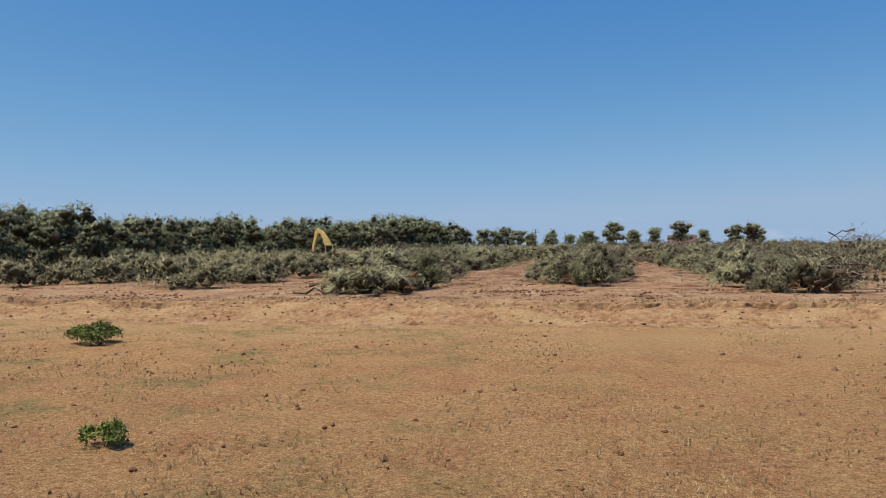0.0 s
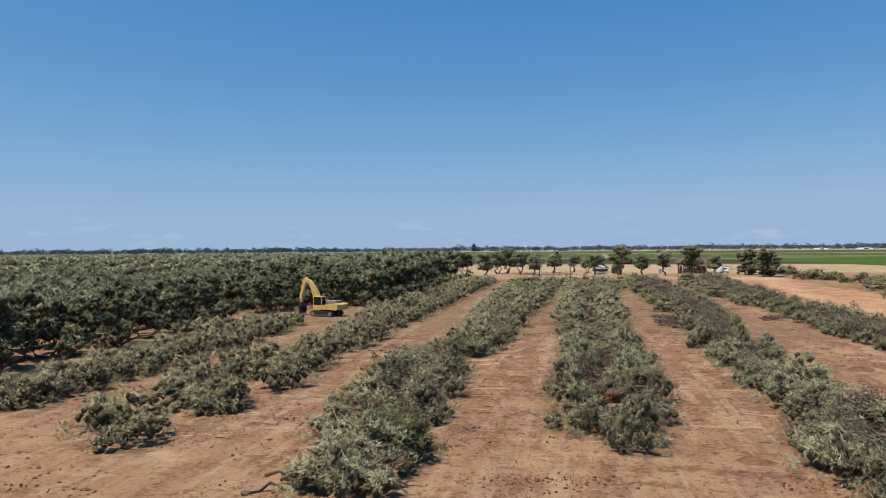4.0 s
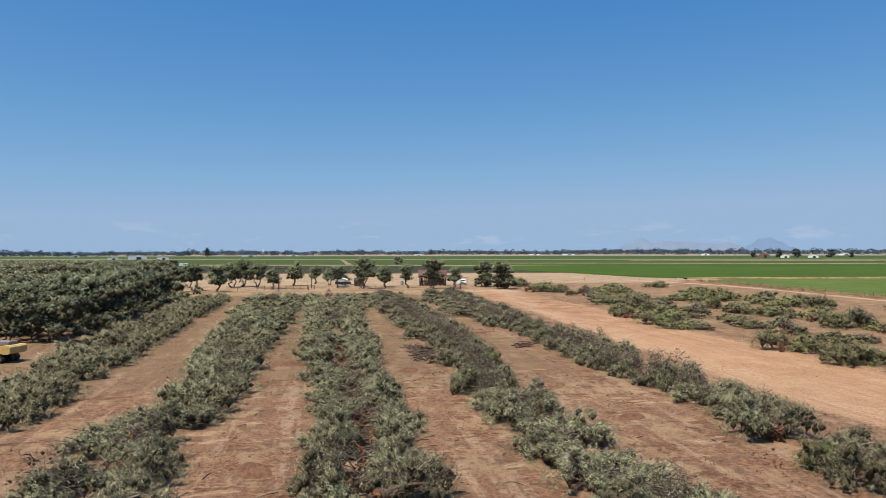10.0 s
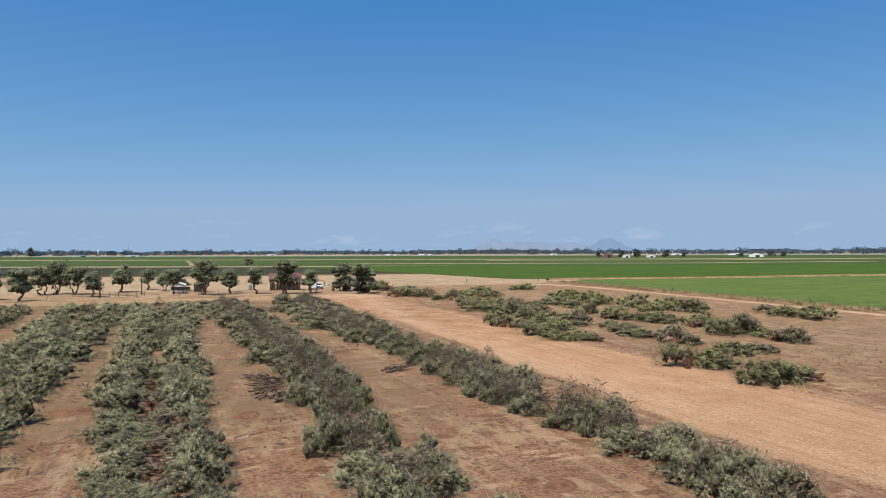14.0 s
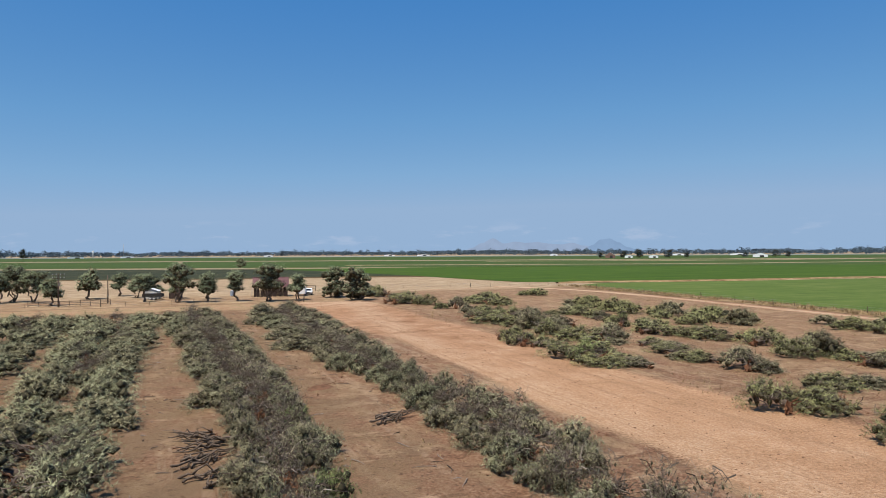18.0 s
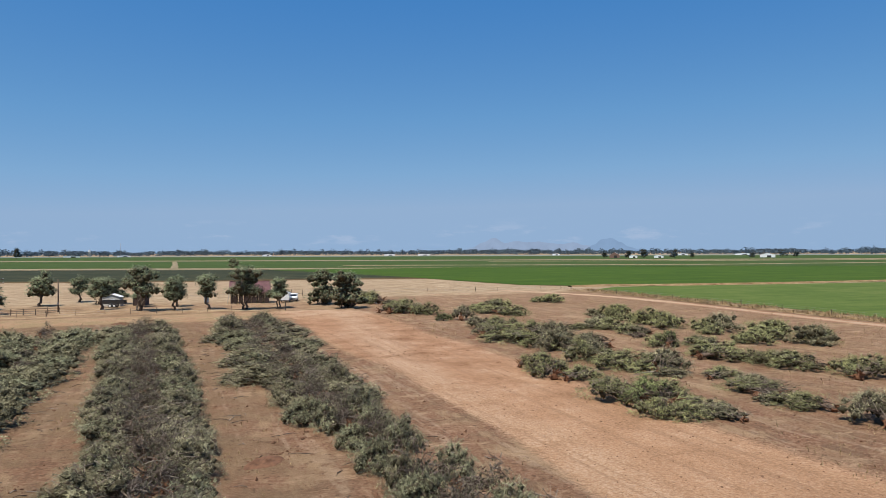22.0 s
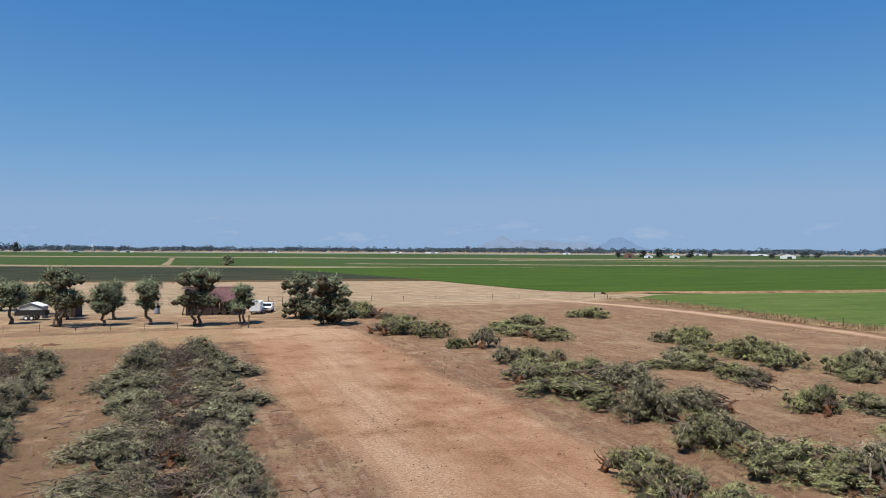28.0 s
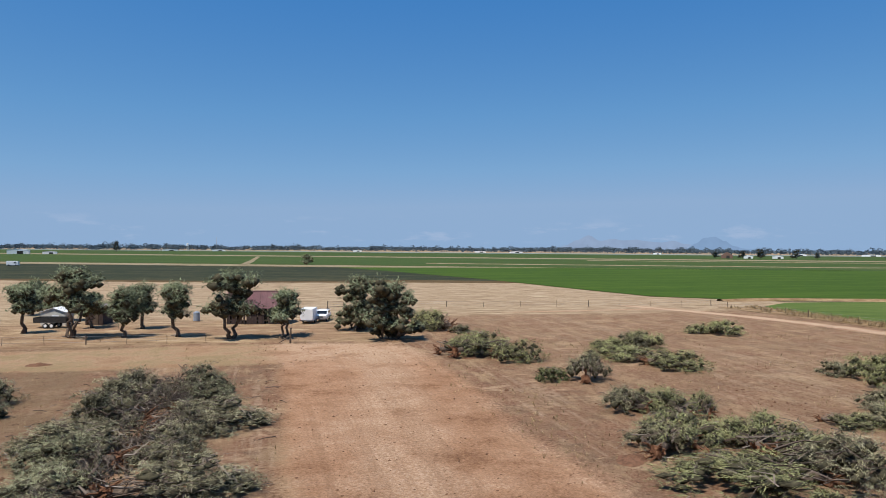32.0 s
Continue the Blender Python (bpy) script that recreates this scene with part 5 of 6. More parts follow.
def barn():
    """A low open barn: posts, upright boards with gaps, sheet roof; long side along x."""
    root = new("barn")
    L, W, eave, ridge = 8.4, 5.6, 2.7, 4.9
    for i in range(5):
        for y in (-W / 2 + 0.1, W / 2 - 0.1):
            bm = bmesh.new()
            box(bm, 0.2, 0.2, eave + 0.1, Matrix.Translation((-L / 2 + 0.1 + i * (L - 0.2) / 4, y, eave / 2)))
            bm_part("post", bm, POST_WOOD, root)
    rng = np.random.default_rng(9)
    board = bmesh.new()
    box(board, 0.2, 0.035, 1.0, Matrix.Translation((0, 0, 0.5)))
    me = bpy.data.meshes.new("board")
    board.to_mesh(me)
    board.free()
    me.materials.append(PLANK)
    for i in range(38):
        for y, low, gap in ((-W / 2, 1.45, 0.3), (W / 2, eave, 0.08)):
            if rng.random() < gap:
                continue
            b = part("board", me, root)
            b.matrix_basis = Matrix.LocRotScale((-L / 2 + 0.12 + i * 0.221, y, 0), Euler((0, rng.normal() * 0.02, 0)), (1, 1, low * (0.9 + 0.12 * rng.random())))
    for x in (-L / 2, L / 2):
        for i in range(25):
            y = -W / 2 + 0.12 + i * 0.2233
            b = part("board", me, root)
            tall = eave + (ridge - eave) * (1 - abs(y) / (W / 2)) - 0.1
            b.matrix_basis = Matrix.LocRotScale((x, y, 0), Euler((0, 0, math.pi / 2)), (1, 1, tall))
    for y in (-W / 2 + 0.06, W / 2 - 0.06):
        for z in (0.6, 1.4):
            bm = bmesh.new()
            box(bm, L, 0.08, 0.12, Matrix.Translation((0, y, z)))
            bm_part("rail", bm, POST_WOOD, root)
    slope = math.atan2(ridge - eave, W / 2)
    run = math.hypot(ridge - eave, W / 2) + 0.45
    for side in (-1, 1):
        for i in range(9):
            bm = bmesh.new()
            wide = (L + 0.8) / 9
            m = Matrix.Translation((-(L + 0.8) / 2 + (i + 0.5) * wide, 0, ridge)) @ pose(0, 0, 0, -side * math.degrees(slope)) @ Matrix.Translation((0, side * run / 2, 0))
            box(bm, wide - 0.02, run, 0.03, m)
            for q in range(4):
                box(bm, 0.04, run, 0.04, m @ Matrix.Translation((-wide / 2 + (q + 0.5) * wide / 4, 0, 0.03)))
            bm_part("roof_sheet", bm, RUSTY_ROOF, root, "rusty red corrugated sheet")
    bm = bmesh.new()
    box(bm, L + 0.8, 0.3, 0.05, Matrix.Translation((0, 0, ridge + 0.05)), 0.02)
    bm_part("ridge_cap", bm, RUSTY_ROOF, root)
    return root


bm = bmesh.new()
box(bm, 0.03, 1.5, 2.9, pose(0, 0, 1.4, 0, 12, 0))
for q in range(7):
    box(bm, 0.05, 0.05, 2.9, pose(0, -0.66 + 0.22 * q, 1.4, 0, 12, 0))
sheet = tagged(bm_part("metal_sheet", bm, CANVAS, None), "pale corrugated metal sheet leaning on the barn's end", "metal sheet")
sheet.matrix_basis = pose(28.2, 244.2, height(28, 244), 0, 0, -8)
b = tagged(barn(), "weathered open barn of dark boards with a rusty red sheet roof", "barn")
b.matrix_basis = pose(33.0, 244.5, height(33, 244), 0, 0, -8)


def wheel(parent, x, y, r, w):
    bm = bmesh.new()
    cyl(bm, r, w, Matrix.Translation((x, y, r)) @ pose(0, 0, 0, 0, 90, 0), 20)
    bmesh.ops.bevel(bm, geom=[e for e in bm.edges if len(e.link_faces) == 2 and e.calc_face_angle(0) > 1], offset=0.05, segments=2, affect="EDGES")
    tyre = bm_part("wheel", bm, BLACK, parent, "black rubber tyre")
    bm = bmesh.new()
    cyl(bm, r * 0.58, w + 0.02, Matrix.Translation((x, y, r)) @ pose(0, 0, 0, 0, 90, 0), 14)
    bm_part("rim", bm, CHROME, tyre)


def suv():
    """A white sport utility car; it faces -y."""
    root = new("suv")
    bm = bmesh.new()
    prism(bm, [(-2.3, 0.45), (-2.33, 0.85), (-2.1, 1.05), (-1.15, 1.12), (-0.45, 1.68), (0.2, 1.76), (1.9, 1.72), (2.2, 1.15), (2.3, 0.9), (2.28, 0.45)], 1.82, pose(0, 0, 0, 0, 0, 90))
    bmesh.ops.bevel(bm, geom=bm.edges[:], offset=0.06, segments=2, affect="EDGES")
    body = bm_part("body", bm, WHITE, root, soft=False)
    glass = [((0, -0.82, 1.40), (1.55, 0.02, 0.72), -51), ((0, 2.08, 1.42), (1.5, 0.02, 0.5), 27)]
    for at, size, tilt in glass:
        bm = bmesh.new()
        box(bm, *size, Matrix.Translation(at) @ pose(0, 0, 0, tilt))
        bm_part("window", bm, GLASS, body)
    for x in (-0.915, 0.915):
        for y, ln in ((0.15, 0.95), (1.2, 0.95)):
            bm = bmesh.new()
            box(bm, 0.02, ln, 0.42, Matrix.Translation((x, y, 1.4)), 0.005)
            bm_part("side_window", bm, GLASS, body)
        bm = bmesh.new()
        box(bm, 0.36, 0.08, 0.16, Matrix.Translation((x * 0.72, -2.32, 0.86)), 0.02)
        bm_part("headlight", bm, CHROME, root)
        bm = bmesh.new()
        box(bm, 0.22, 0.14, 0.15, Matrix.Translation((x * 1.13, -0.75, 1.18)), 0.03)
        bm_part("mirror", bm, WHITE, root)
        for y in (-1.45, 1.4):
            wheel(root, x * 0.93, y, 0.37, 0.24)
        bm = bmesh.new()
        box(bm, 0.05, 2.0, 0.05, Matrix.Translation((x * 0.75, 0.9, 1.80)))
        bm_part("roof_rail", bm, DARK_STEEL, root)
    bm = bmesh.new()
    box(bm, 0.85, 0.06, 0.22, Matrix.Translation((0, -2.34, 0.82)), 0.02)
    bm_part("grille", bm, DARK_STEEL, root)
    bm = bmesh.new()
    box(bm, 1.7, 0.12, 0.24, Matrix.Translation((0, -2.32, 0.5)), 0.04)
    bm_part("bumper", bm, GREY, root)
    return root


car = tagged(suv(), "white sport utility car parked on dry grass", "car")
car.matrix_basis = pose(43.1, 245.6, height(43, 245) + 0.0, 0, 0, -14)


def cargo_trailer():
    root = new("cargo_trailer")
    bm = bmesh.new()
    box(bm, 2.0, 3.8, 1.85, Matrix.Translation((0, 0, 1.4)), 0.07)
    body = bm_part("body", bm, WHITE, root)
    for x in (-0.49, 0.49):
        bm = bmesh.new()
        box(bm, 0.93, 0.03, 1.65, Matrix.Translation((x, -1.915, 1.4)), 0.01)
        bm_part("rear_door", bm, WHITE, body)
    bm = bmesh.new()
    box(bm, 2.1, 0.08, 0.14, Matrix.Translation((0, -1.93, 0.5)), 0.02)
    bm_part("bumper", bm, DARK_STEEL, root)
    for x in (-0.9, 0.9):
        bm = bmesh.new()
        box(bm, 0.1, 0.05, 0.1, Matrix.Translation((x, -1.95, 0.66)))
        bm_part("tail_lamp", bm, LAMP_RED, root)
        wheel(root, x * 1.02, 0.2, 0.34, 0.2)
        bm = bmesh.new()
        box(bm, 0.16, 0.95, 0.06, Matrix.Translation((x * 1.09, 0.2, 0.74)), 0.02)
        bm_part("mudguard", bm, WHITE, root)
    bm = bmesh.new()
    box(bm, 0.12, 1.3, 0.1, Matrix.Translation((0, 2.5, 0.5)))
    bm_part("tongue", bm, DARK_STEEL, root)
    return root


tr = tagged(cargo_trailer(), "white enclosed cargo trailer parked beside the car", "trailer")
tr.matrix_basis = pose(40.7, 242.6, height(40.7, 242), 0, 0, -14)


def dump_trailer():
    """A black tipping trailer; long along x."""
    root = new("dump_trailer")
    bm = bmesh.new()
    for y in (-0.95, 0.95):
        box(bm, 4.6, 0.06, 0.75, Matrix.Translation((0, y, 1.15)))
        for i in range(7):
            box(bm, 0.08, 0.1, 0.75, Matrix.Translation((-2.2 + i * 0.733, y, 1.15)))
    for x in (-2.3, 2.3):
        box(bm, 0.06, 1.9, 0.75, Matrix.Translation((x, 0, 1.15)))
    box(bm, 4.6, 1.9, 0.08, Matrix.Translation((0, 0, 0.82)))
    bm_part("bed", bm, DARK_STEEL, root, "black steel tipping bed")
    for x in (-0.5, 0.35):
        for y in (-1.08, 1.08):
            bm = bmesh.new()
            cyl(bm, 0.38, 0.24, Matrix.Translation((x, y, 0.38)) @ pose(0, 0, 0, 90), 20)
            tyre = bm_part("wheel", bm, BLACK, root, "black rubber tyre")
            bm = bmesh.new()
            cyl(bm, 0.22, 0.27, Matrix.Translation((x, y, 0.38)) @ pose(0, 0, 0, 90), 14)
            bm_part("rim", bm, WHITE, tyre)
    bm = bmesh.new()
    box(bm, 2.1, 0.3, 0.06, Matrix.Translation((-0.08, -1.08, 0.84)), 0.02)
    bm_part("mudguard", bm, DARK_STEEL, root)
    bm = bmesh.new()
    box(bm, 1.6, 0.12, 0.14, Matrix.Translation((3.0, 0, 0.62)))
    bm_part("tongue", bm, DARK_STEEL, root)
    return root


dt = tagged(dump_trailer(), "black tipping trailer with white wheel rims under the trees", "trailer")
dt.matrix_basis = pose(4.6, 242.2, height(4, 242), 0, 0, -12)


def small_shed(name, sx, sy, eave, ridge, wall, roof, door):
    root = new(name)
    bm = bmesh.new()
    prism(bm, [(-sx / 2, 0), (sx / 2, 0), (sx / 2, eave), (0, ridge), (-sx / 2, eave)], sy)
    body = bm_part("wall", bm, wall, root)
    ang = math.degrees(math.atan2(ridge - eave, sx / 2))
    run = math.hypot(ridge - eave, sx / 2) + 0.15
    for side in (-1, 1):
        bm = bmesh.new()
        box(bm, run, sy + 0.3, 0.05, Matrix.Translation((0, 0, ridge + 0.04)) @ pose(0, 0, 0, 0, side * ang, 0) @ Matrix.Translation((side * run / 2, 0, 0)))
        bm_part("roof", bm, roof, root)
    bm = bmesh.new()
    box(bm, sx * 0.28, 0.06, eave * 0.8, Matrix.Translation((0.1 * sx, -sy / 2 - 0.02, eave * 0.4)))
    bm_part("door", bm, door, body)
    return root


sh = tagged(small_shed("shed", 3.6, 2.6, 2.0, 2.6, CANVAS, WHITE, WHITE), "pale canvas shed behind the black trailer", "shed")
sh.matrix_basis = pose(4.2, 246.0, height(4, 246), 0, 0, -12)
sh = tagged(small_shed("shed", 2.6, 3.4, 2.4, 3.0, PLANK, GREY, POST_WOOD), "dark wooden shed with a grey roof", "shed")
sh.matrix_basis = pose(9.8, 246.5, height(9, 246), 0, 0, -12)


def tank():
    root = new("water_tank")
    bm = bmesh.new()
    cyl(bm, 0.5, 1.3, Matrix.Translation((0, 0, 0.75)), 20)
    bm_part("body", bm, SLATE_TANK, root)
    bm = bmesh.new()
    cyl(bm, 0.5, 0.15, Matrix.Translation((0, 0, 1.47)), 20, 0.2)
    bm_part("lid", bm, SLATE_TANK, root)
    bm = bmesh.new()
    box(bm, 1.0, 1.0, 0.1, Matrix.Translation((0, 0, 0.05)))
    bm_part("base", bm, POST_WOOD, root)
    return root


tk = tagged(tank(), "small grey blue water tank on a wooden base", "tank")
tk.matrix_basis = pose(23.6, 248, height(23, 248))


def utility_pole(tall):
    root = new("utility_pole")
    v, f = tube([(0, 0, -0.2), (0.02, 0, tall / 2), (0, 0.02, tall)], (0.17, 0.14, 0.11), 10)
    part("pole", mesh_of("pole", v, f, POST_WOOD, False), root)
    for z in (tall - 0.3, tall - 1.0):
        bm = bmesh.new()
        box(bm, 2.4, 0.12, 0.12, Matrix.Translation((0, -0.12, z)))
        arm = bm_part("crossarm", bm, POST_WOOD, root)
        for x in (-1.1, -0.4, 0.4, 1.1):
            bm = bmesh.new()
            cyl(bm, 0.05, 0.16, Matrix.Translation((x, -0.12, z + 0.14)), 8)
            bm_part("insulator", bm, WHITE, arm)
    return root


up = tagged(utility_pole(7.2), "weathered wooden utility pole with two crossarms", "utility pole")
up.matrix_basis = pose(-13.9, 226.0, height(-14, 226), 0, 0, 8)
cn = bmesh.new()
cyl(cn, 0.2, 0.6, Matrix.Translation((0.2, -0.1, 4.9)), 12)
bm_part("transformer", cn, GREY, up)
v, f = tube([(0, 0, -0.2), (0.03, 0.02, 3), (0, 0, 6.4)], (0.15, 0.13, 0.1), 10)
pl = new("bare_pole")
part("pole", mesh_of("pole", v, f, POST_WOOD, False), pl)
bm = bmesh.new()
box(bm, 0.35, 0.25, 0.5, Matrix.Translation((0, -0.22, 1.6)), 0.02)
bm_part("meter_box", bm, GREY, pl)
tagged(pl, "weathered bare wooden pole with a grey meter box", "pole").matrix_basis = pose(-4.9, 234.0, height(-5, 234))


def fence(points, gap, tall, label, rails=0, wires=3, every=1):
    """Posts along a line with wires or rails between them."""
    root = new("fence")
    ends = [Vector((x, y)) for x, y in points]
    rng = np.random.default_rng(int(abs(points[0][0]) * 7 + points[0][1]))
    bm = bmesh.new()
    cyl(bm, 0.06, 1.0, Matrix.Translation((0, 0, 0.5)), 7, 0.05)
    me = bpy.data.meshes.new("post")
    bm.to_mesh(me)
    bm.free()
    me.materials.append(POST_WOOD)
    spots = []
    for a, b in zip(ends, ends[1:]):
        n = max(1, round((b - a).length / gap))
        spots += [a + (b - a) * i / n for i in range(n)]
    spots.append(ends[-1])
    for i, s in enumerate(spots):
        o = part("post", me, root)
        thick = (1.5 if i % 4 == 0 else 0.6) if rails == 0 else 1.4
        o.matrix_basis = Matrix.LocRotScale((s.x, s.y, height(s.x, s.y) - 0.15), Euler((rng.normal() * 0.05, rng.normal() * 0.05, 0)), (thick, thick, (tall + 0.15) * (0.85 + 0.25 * rng.random()) * (1.12 if i % 4 == 0 else 1.0)))
    for k in range(wires + rails):
        z = tall * (k + 1) / (wires + rails) * 0.92
        v, f = tube([(s.x, s.y, height(s.x, s.y) + z + 0.03 * rng.normal()) for s in spots], [0.05 if rails else 0.012] * len(spots), 5 if rails else 4)
        part("rail" if rails else "wire", mesh_of("rail", v, f, POST_WOOD if rails else WIRE, False), root)
    return tagged(root, label, "fence")


fence([(-45, 226), (-20, 224.5), (4, 223.6), (27, 222.2)], 4.6, 1.1, "sagging wire fence on thin posts along the yard")
fence([(130, 60), (129.5, 150), (128.5, 215), (126, 262)], 5.5, 1.3, "wire fence on wooden posts beside a farm track")
fence([(126, 262), (92, 265), (62, 269), (47, 268), (20, 266)], 7.0, 1.2, "far wire fence across the dry pasture")
fence([(-20, 229), (-12, 228.3), (-4, 229.0)], 2.0, 1.2, "grey wooden corral rails on posts", rails=3, wires=0)
fence([(45.2, 262), (48.2, 262)], 3.0, 1.9, "pair of tall gate posts with rails", rails=2, wires=0)
bm = bmesh.new()
cyl(bm, 0.12, 1.9, Matrix.Translation((0, 0, 0.95)), 9, 0.1)
st = bm_part("gate_post", bm, POST_WOOD, None)
tagged(st, "dark leaning wooden post beside the driveway", "post").matrix_basis = pose(37.1, 220.2, height(37, 220), 3, 2, 0)
v, f = tube([(-0.1, 0, 0.9), (-0.7, 0.1, 0.4), (-1.3, 0.1, 0.02)], (0.06, 0.06, 0.05), 6)
part("brace", mesh_of("brace", v, f, POST_WOOD, False), st)

# ---- shrubs, heaps of logs, clods and grass ----


def shrub(name, seed, wide, tall, n, size):
    rng = np.random.default_rng(seed)
    root = new(name)
    c, r = [], []
    for i in range(14):
        a, d = rng.random() * 6.28, wide * 0.42 * math.sqrt(rng.random())
        rr = wide * (0.09 + 0.07 * rng.random())
        c.append((d * math.cos(a), 0.7 * d * math.sin(a), max(rr * 0.6, tall * (0.75 - 0.9 * (d / wide)) * (0.6 + 0.5 * rng.random()))))
        r.append((rr * 1.2, rr * 1.2, rr))
        v, f = tube(crooked(rng, (0, 0, -0.03), c[-1], 4, 0.03), (0.012, 0.01, 0.008, 0.004), 5)
        if i < 6:
            part("stem", mesh_of("stem", v, f, BARK, False), root)
    v, f = leaf_cloud(rng, c, r, n, size, 0.75, 0.5, 0.3, 0.0)
    part("leaves", mesh_of("leaves", v, f, LEAF_SHRUB), root)
    v, f = twig_cloud(rng, c, np.array(r) * 1.25, n // 12, size * 3, 0.012, 0.0)
    tagged(part("shoot_tangle", mesh_of("shoot_tangle", v, f, TWIG), root), kind="stuff")
    return root


b1 = tagged(shrub("bramble_bush", 1, 2.2, 0.8, 2600, 0.085), "low green bramble bush in the dry stubble", "bush")
b1.matrix_basis = pose(-16.5, 21.9, height(-16.5, 21.9))
b2 = tagged(shrub("bramble_bush", 2, 0.8, 0.55, 900, 0.06), "small dark green bush in the dry stubble", "bush")
b2.matrix_basis = pose(-7.6, 10.2, height(-7.6, 10.2))


def log_heap(seed, n, long):
    rng = np.random.default_rng(seed)
    root = new("log_heap")
    for i in range(n):
        a = rng.normal() * 0.35
        ln = long * (0.5 + 0.6 * rng.random())
        x, y, z = rng.normal() * 0.5, rng.normal() * 0.45, 0.1 + 0.12 * (i % 4)
        d = np.array((math.cos(a), math.sin(a), 0.05))
        v, f = tube(crooked(rng, np.array((x, y, z)) - d * ln / 2, np.array((x, y, z + 0.1)) + d * ln / 2, 6, 0.15), np.linspace(0.085, 0.03, 6), 7)
        part("log", mesh_of("log", v, f, BARK, False), root)
    return root


HEAP = [log_heap(s, 11, 2.6) for s in (1, 2, 3)]
LOG_SPOTS = [(-12.8, 37.6, 10), (8.6, 106, 165), (9.2, 100.5, 20), (9.0, 103.5, 190), (9.4, 97, 15), (22.6, 106, 15), (26, 160, 70), (25.5, 172, 100), (61, 145, 40), (77, 160, 90)]
for k, (x, y, turn) in enumerate(LOG_SPOTS):
    tagged(put(HEAP[k % 3], pose(x, y, height(x, y), 0, 0, turn)), "tangle of broken dark olive limbs on bare earth", "logs", "heaps of broken limbs")


def scatter(name, spots, maker, material, label, category):
    """One mesh of many small pieces, too many to count."""
    vs, fs, k = [], [], 0
    for s in spots:
        v, f = maker(*s)
        vs += v
        fs += [tuple(i + k for i in q) for q in f]
        k += len(v)
    return tagged(new(name, mesh_of(name, vs, fs, material)), label, category, kind="stuff")


rng = np.random.default_rng(77)


def tuft(x, y, tall):
    z, out = (bank_top(x, y) if 27.3 < y < 33.2 and -45 < x < 37 else height(x, y)) - 0.01, []
    for i in range(3):
        a = rng.random() * 6.28
        lx, ly = tall * 0.55 * math.cos(a), tall * 0.55 * math.sin(a)
        w = 0.10 * tall
        bx, by = x + 0.12 * tall * rng.normal(), y + 0.12 * tall * rng.normal()
        out += [(bx - w * math.sin(a), by + w * math.cos(a), z), (bx + w * math.sin(a), by - w * math.cos(a), z), (bx + lx, by + ly, z + tall * (0.5 + 0.5 * rng.random()))]
    return out, [(3 * i, 3 * i + 1, 3 * i + 2) for i in range(3)]


def clod(x, y, r):
    z = bank_top(x, y) if 27.3 < y < 33.2 and -45 < x < 37 else height(x, y)
    j = 1 + 0.35 * rng.normal(size=6)
    p = [(x + r * j[0], y, z + r * 0.2), (x - r * j[1], y, z + r * 0.2), (x, y + r * j[2], z + r * 0.15), (x, y - r * j[3], z + r * 0.15), (x + 0.2 * r, y, z + r * 0.75 * abs(j[4])), (x, y, z - 0.1)]
    return p, [(0, 2, 4), (2, 1, 4), (1, 3, 4), (3, 0, 4), (2, 0, 5), (1, 2, 5), (3, 1, 5), (0, 3, 5)]


spots = []
while len(spots) < 30000:
    y = 5 + 24 * rng.random() ** 1.15
    x = -0.2 * y + (0.75 * y + 6) * (2 * rng.random() - 1)
    if noise.noise((x * 0.35, y * 0.35, 9)) > -0.35 + 0.3 * rng.random():
        spots.append((x, y, 0.035 + 0.085 * rng.random() ** 2))
while len(spots) < 33000:
    x, y = -40 + 72 * rng.random(), 30.9 + 3.0 * rng.random() ** 1.5
    if noise.noise((x * 0.5, y * 0.5, 4)) > -0.15:
        spots.append((x, y, 0.06 + 0.14 * rng.random() ** 2))
scatter("stubble", spots, tuft, DRY_GRASS, "dry golden stubble over the lower field", "grass")
spots = []
while len(spots) < 9000:
    x, y = -45 + 170 * rng.random(), 32 + 200 * rng.random() ** 1.4
    if ROAD_LEFT < x < 50 and y < 215:
        continue
    if noise.noise((x * 0.12, y * 0.12, 5)) + 0.5 * noise.noise((x * 0.4, y * 0.4, 2)) > 0.12:
        spots.append((x, y, 0.12 + 0.22 * rng.random() ** 2))
while len(spots) < 13500:
    x, y = 126.6 + 6.8 * rng.random(), 60 + 198 * rng.random()
    if noise.noise((x * 0.3, y * 0.15, 15)) > -0.2:
        spots.append((x, y, 0.4 + 0.6 * rng.random() ** 2))
while len(spots) < 18500:
    x, y = 50 + 72 * rng.random(), 90 + 130 * rng.random()
    if noise.noise((x * 0.09, y * 0.09, 35)) > 0.05:
        spots.append((x, y, 0.12 + 0.28 * rng.random() ** 2))
while len(spots) < 26000:
    x, y = -30 + 152 * rng.random(), 48 + 190 * rng.random()
    if ROAD_LEFT + 1 < x < 49 and y < 222:
        continue
    if noise.noise((x * 0.15, y * 0.15, 25)) + 0.6 * noise.noise((x * 0.5, y * 0.5, 12)) > 0.0:
        spots.append((x, y, 0.07 + 0.2 * rng.random() ** 2.5))
scatter("dry_grass", spots, tuft, DRY_GRASS, "bleached dry grass tufts on the cleared ground", "grass")
spots = []
while len(spots) < 4500:
    x, y = -45 + 130 * rng.random(), 31.5 + 172 * rng.random() ** 1.3
    if ROAD_LEFT < x < 52:
        continue
    if noise.noise((x * 0.2, y * 0.2, 31)) > 0.1:
        spots.append((x, y, 0.03 + 0.13 * rng.random() ** 3))
while len(spots) < 5600:
    spots.append((-40 + 72 * rng.random(), 28.6 + 3.4 * rng.random(), 0.02 + 0.07 * rng.random() ** 2.5))
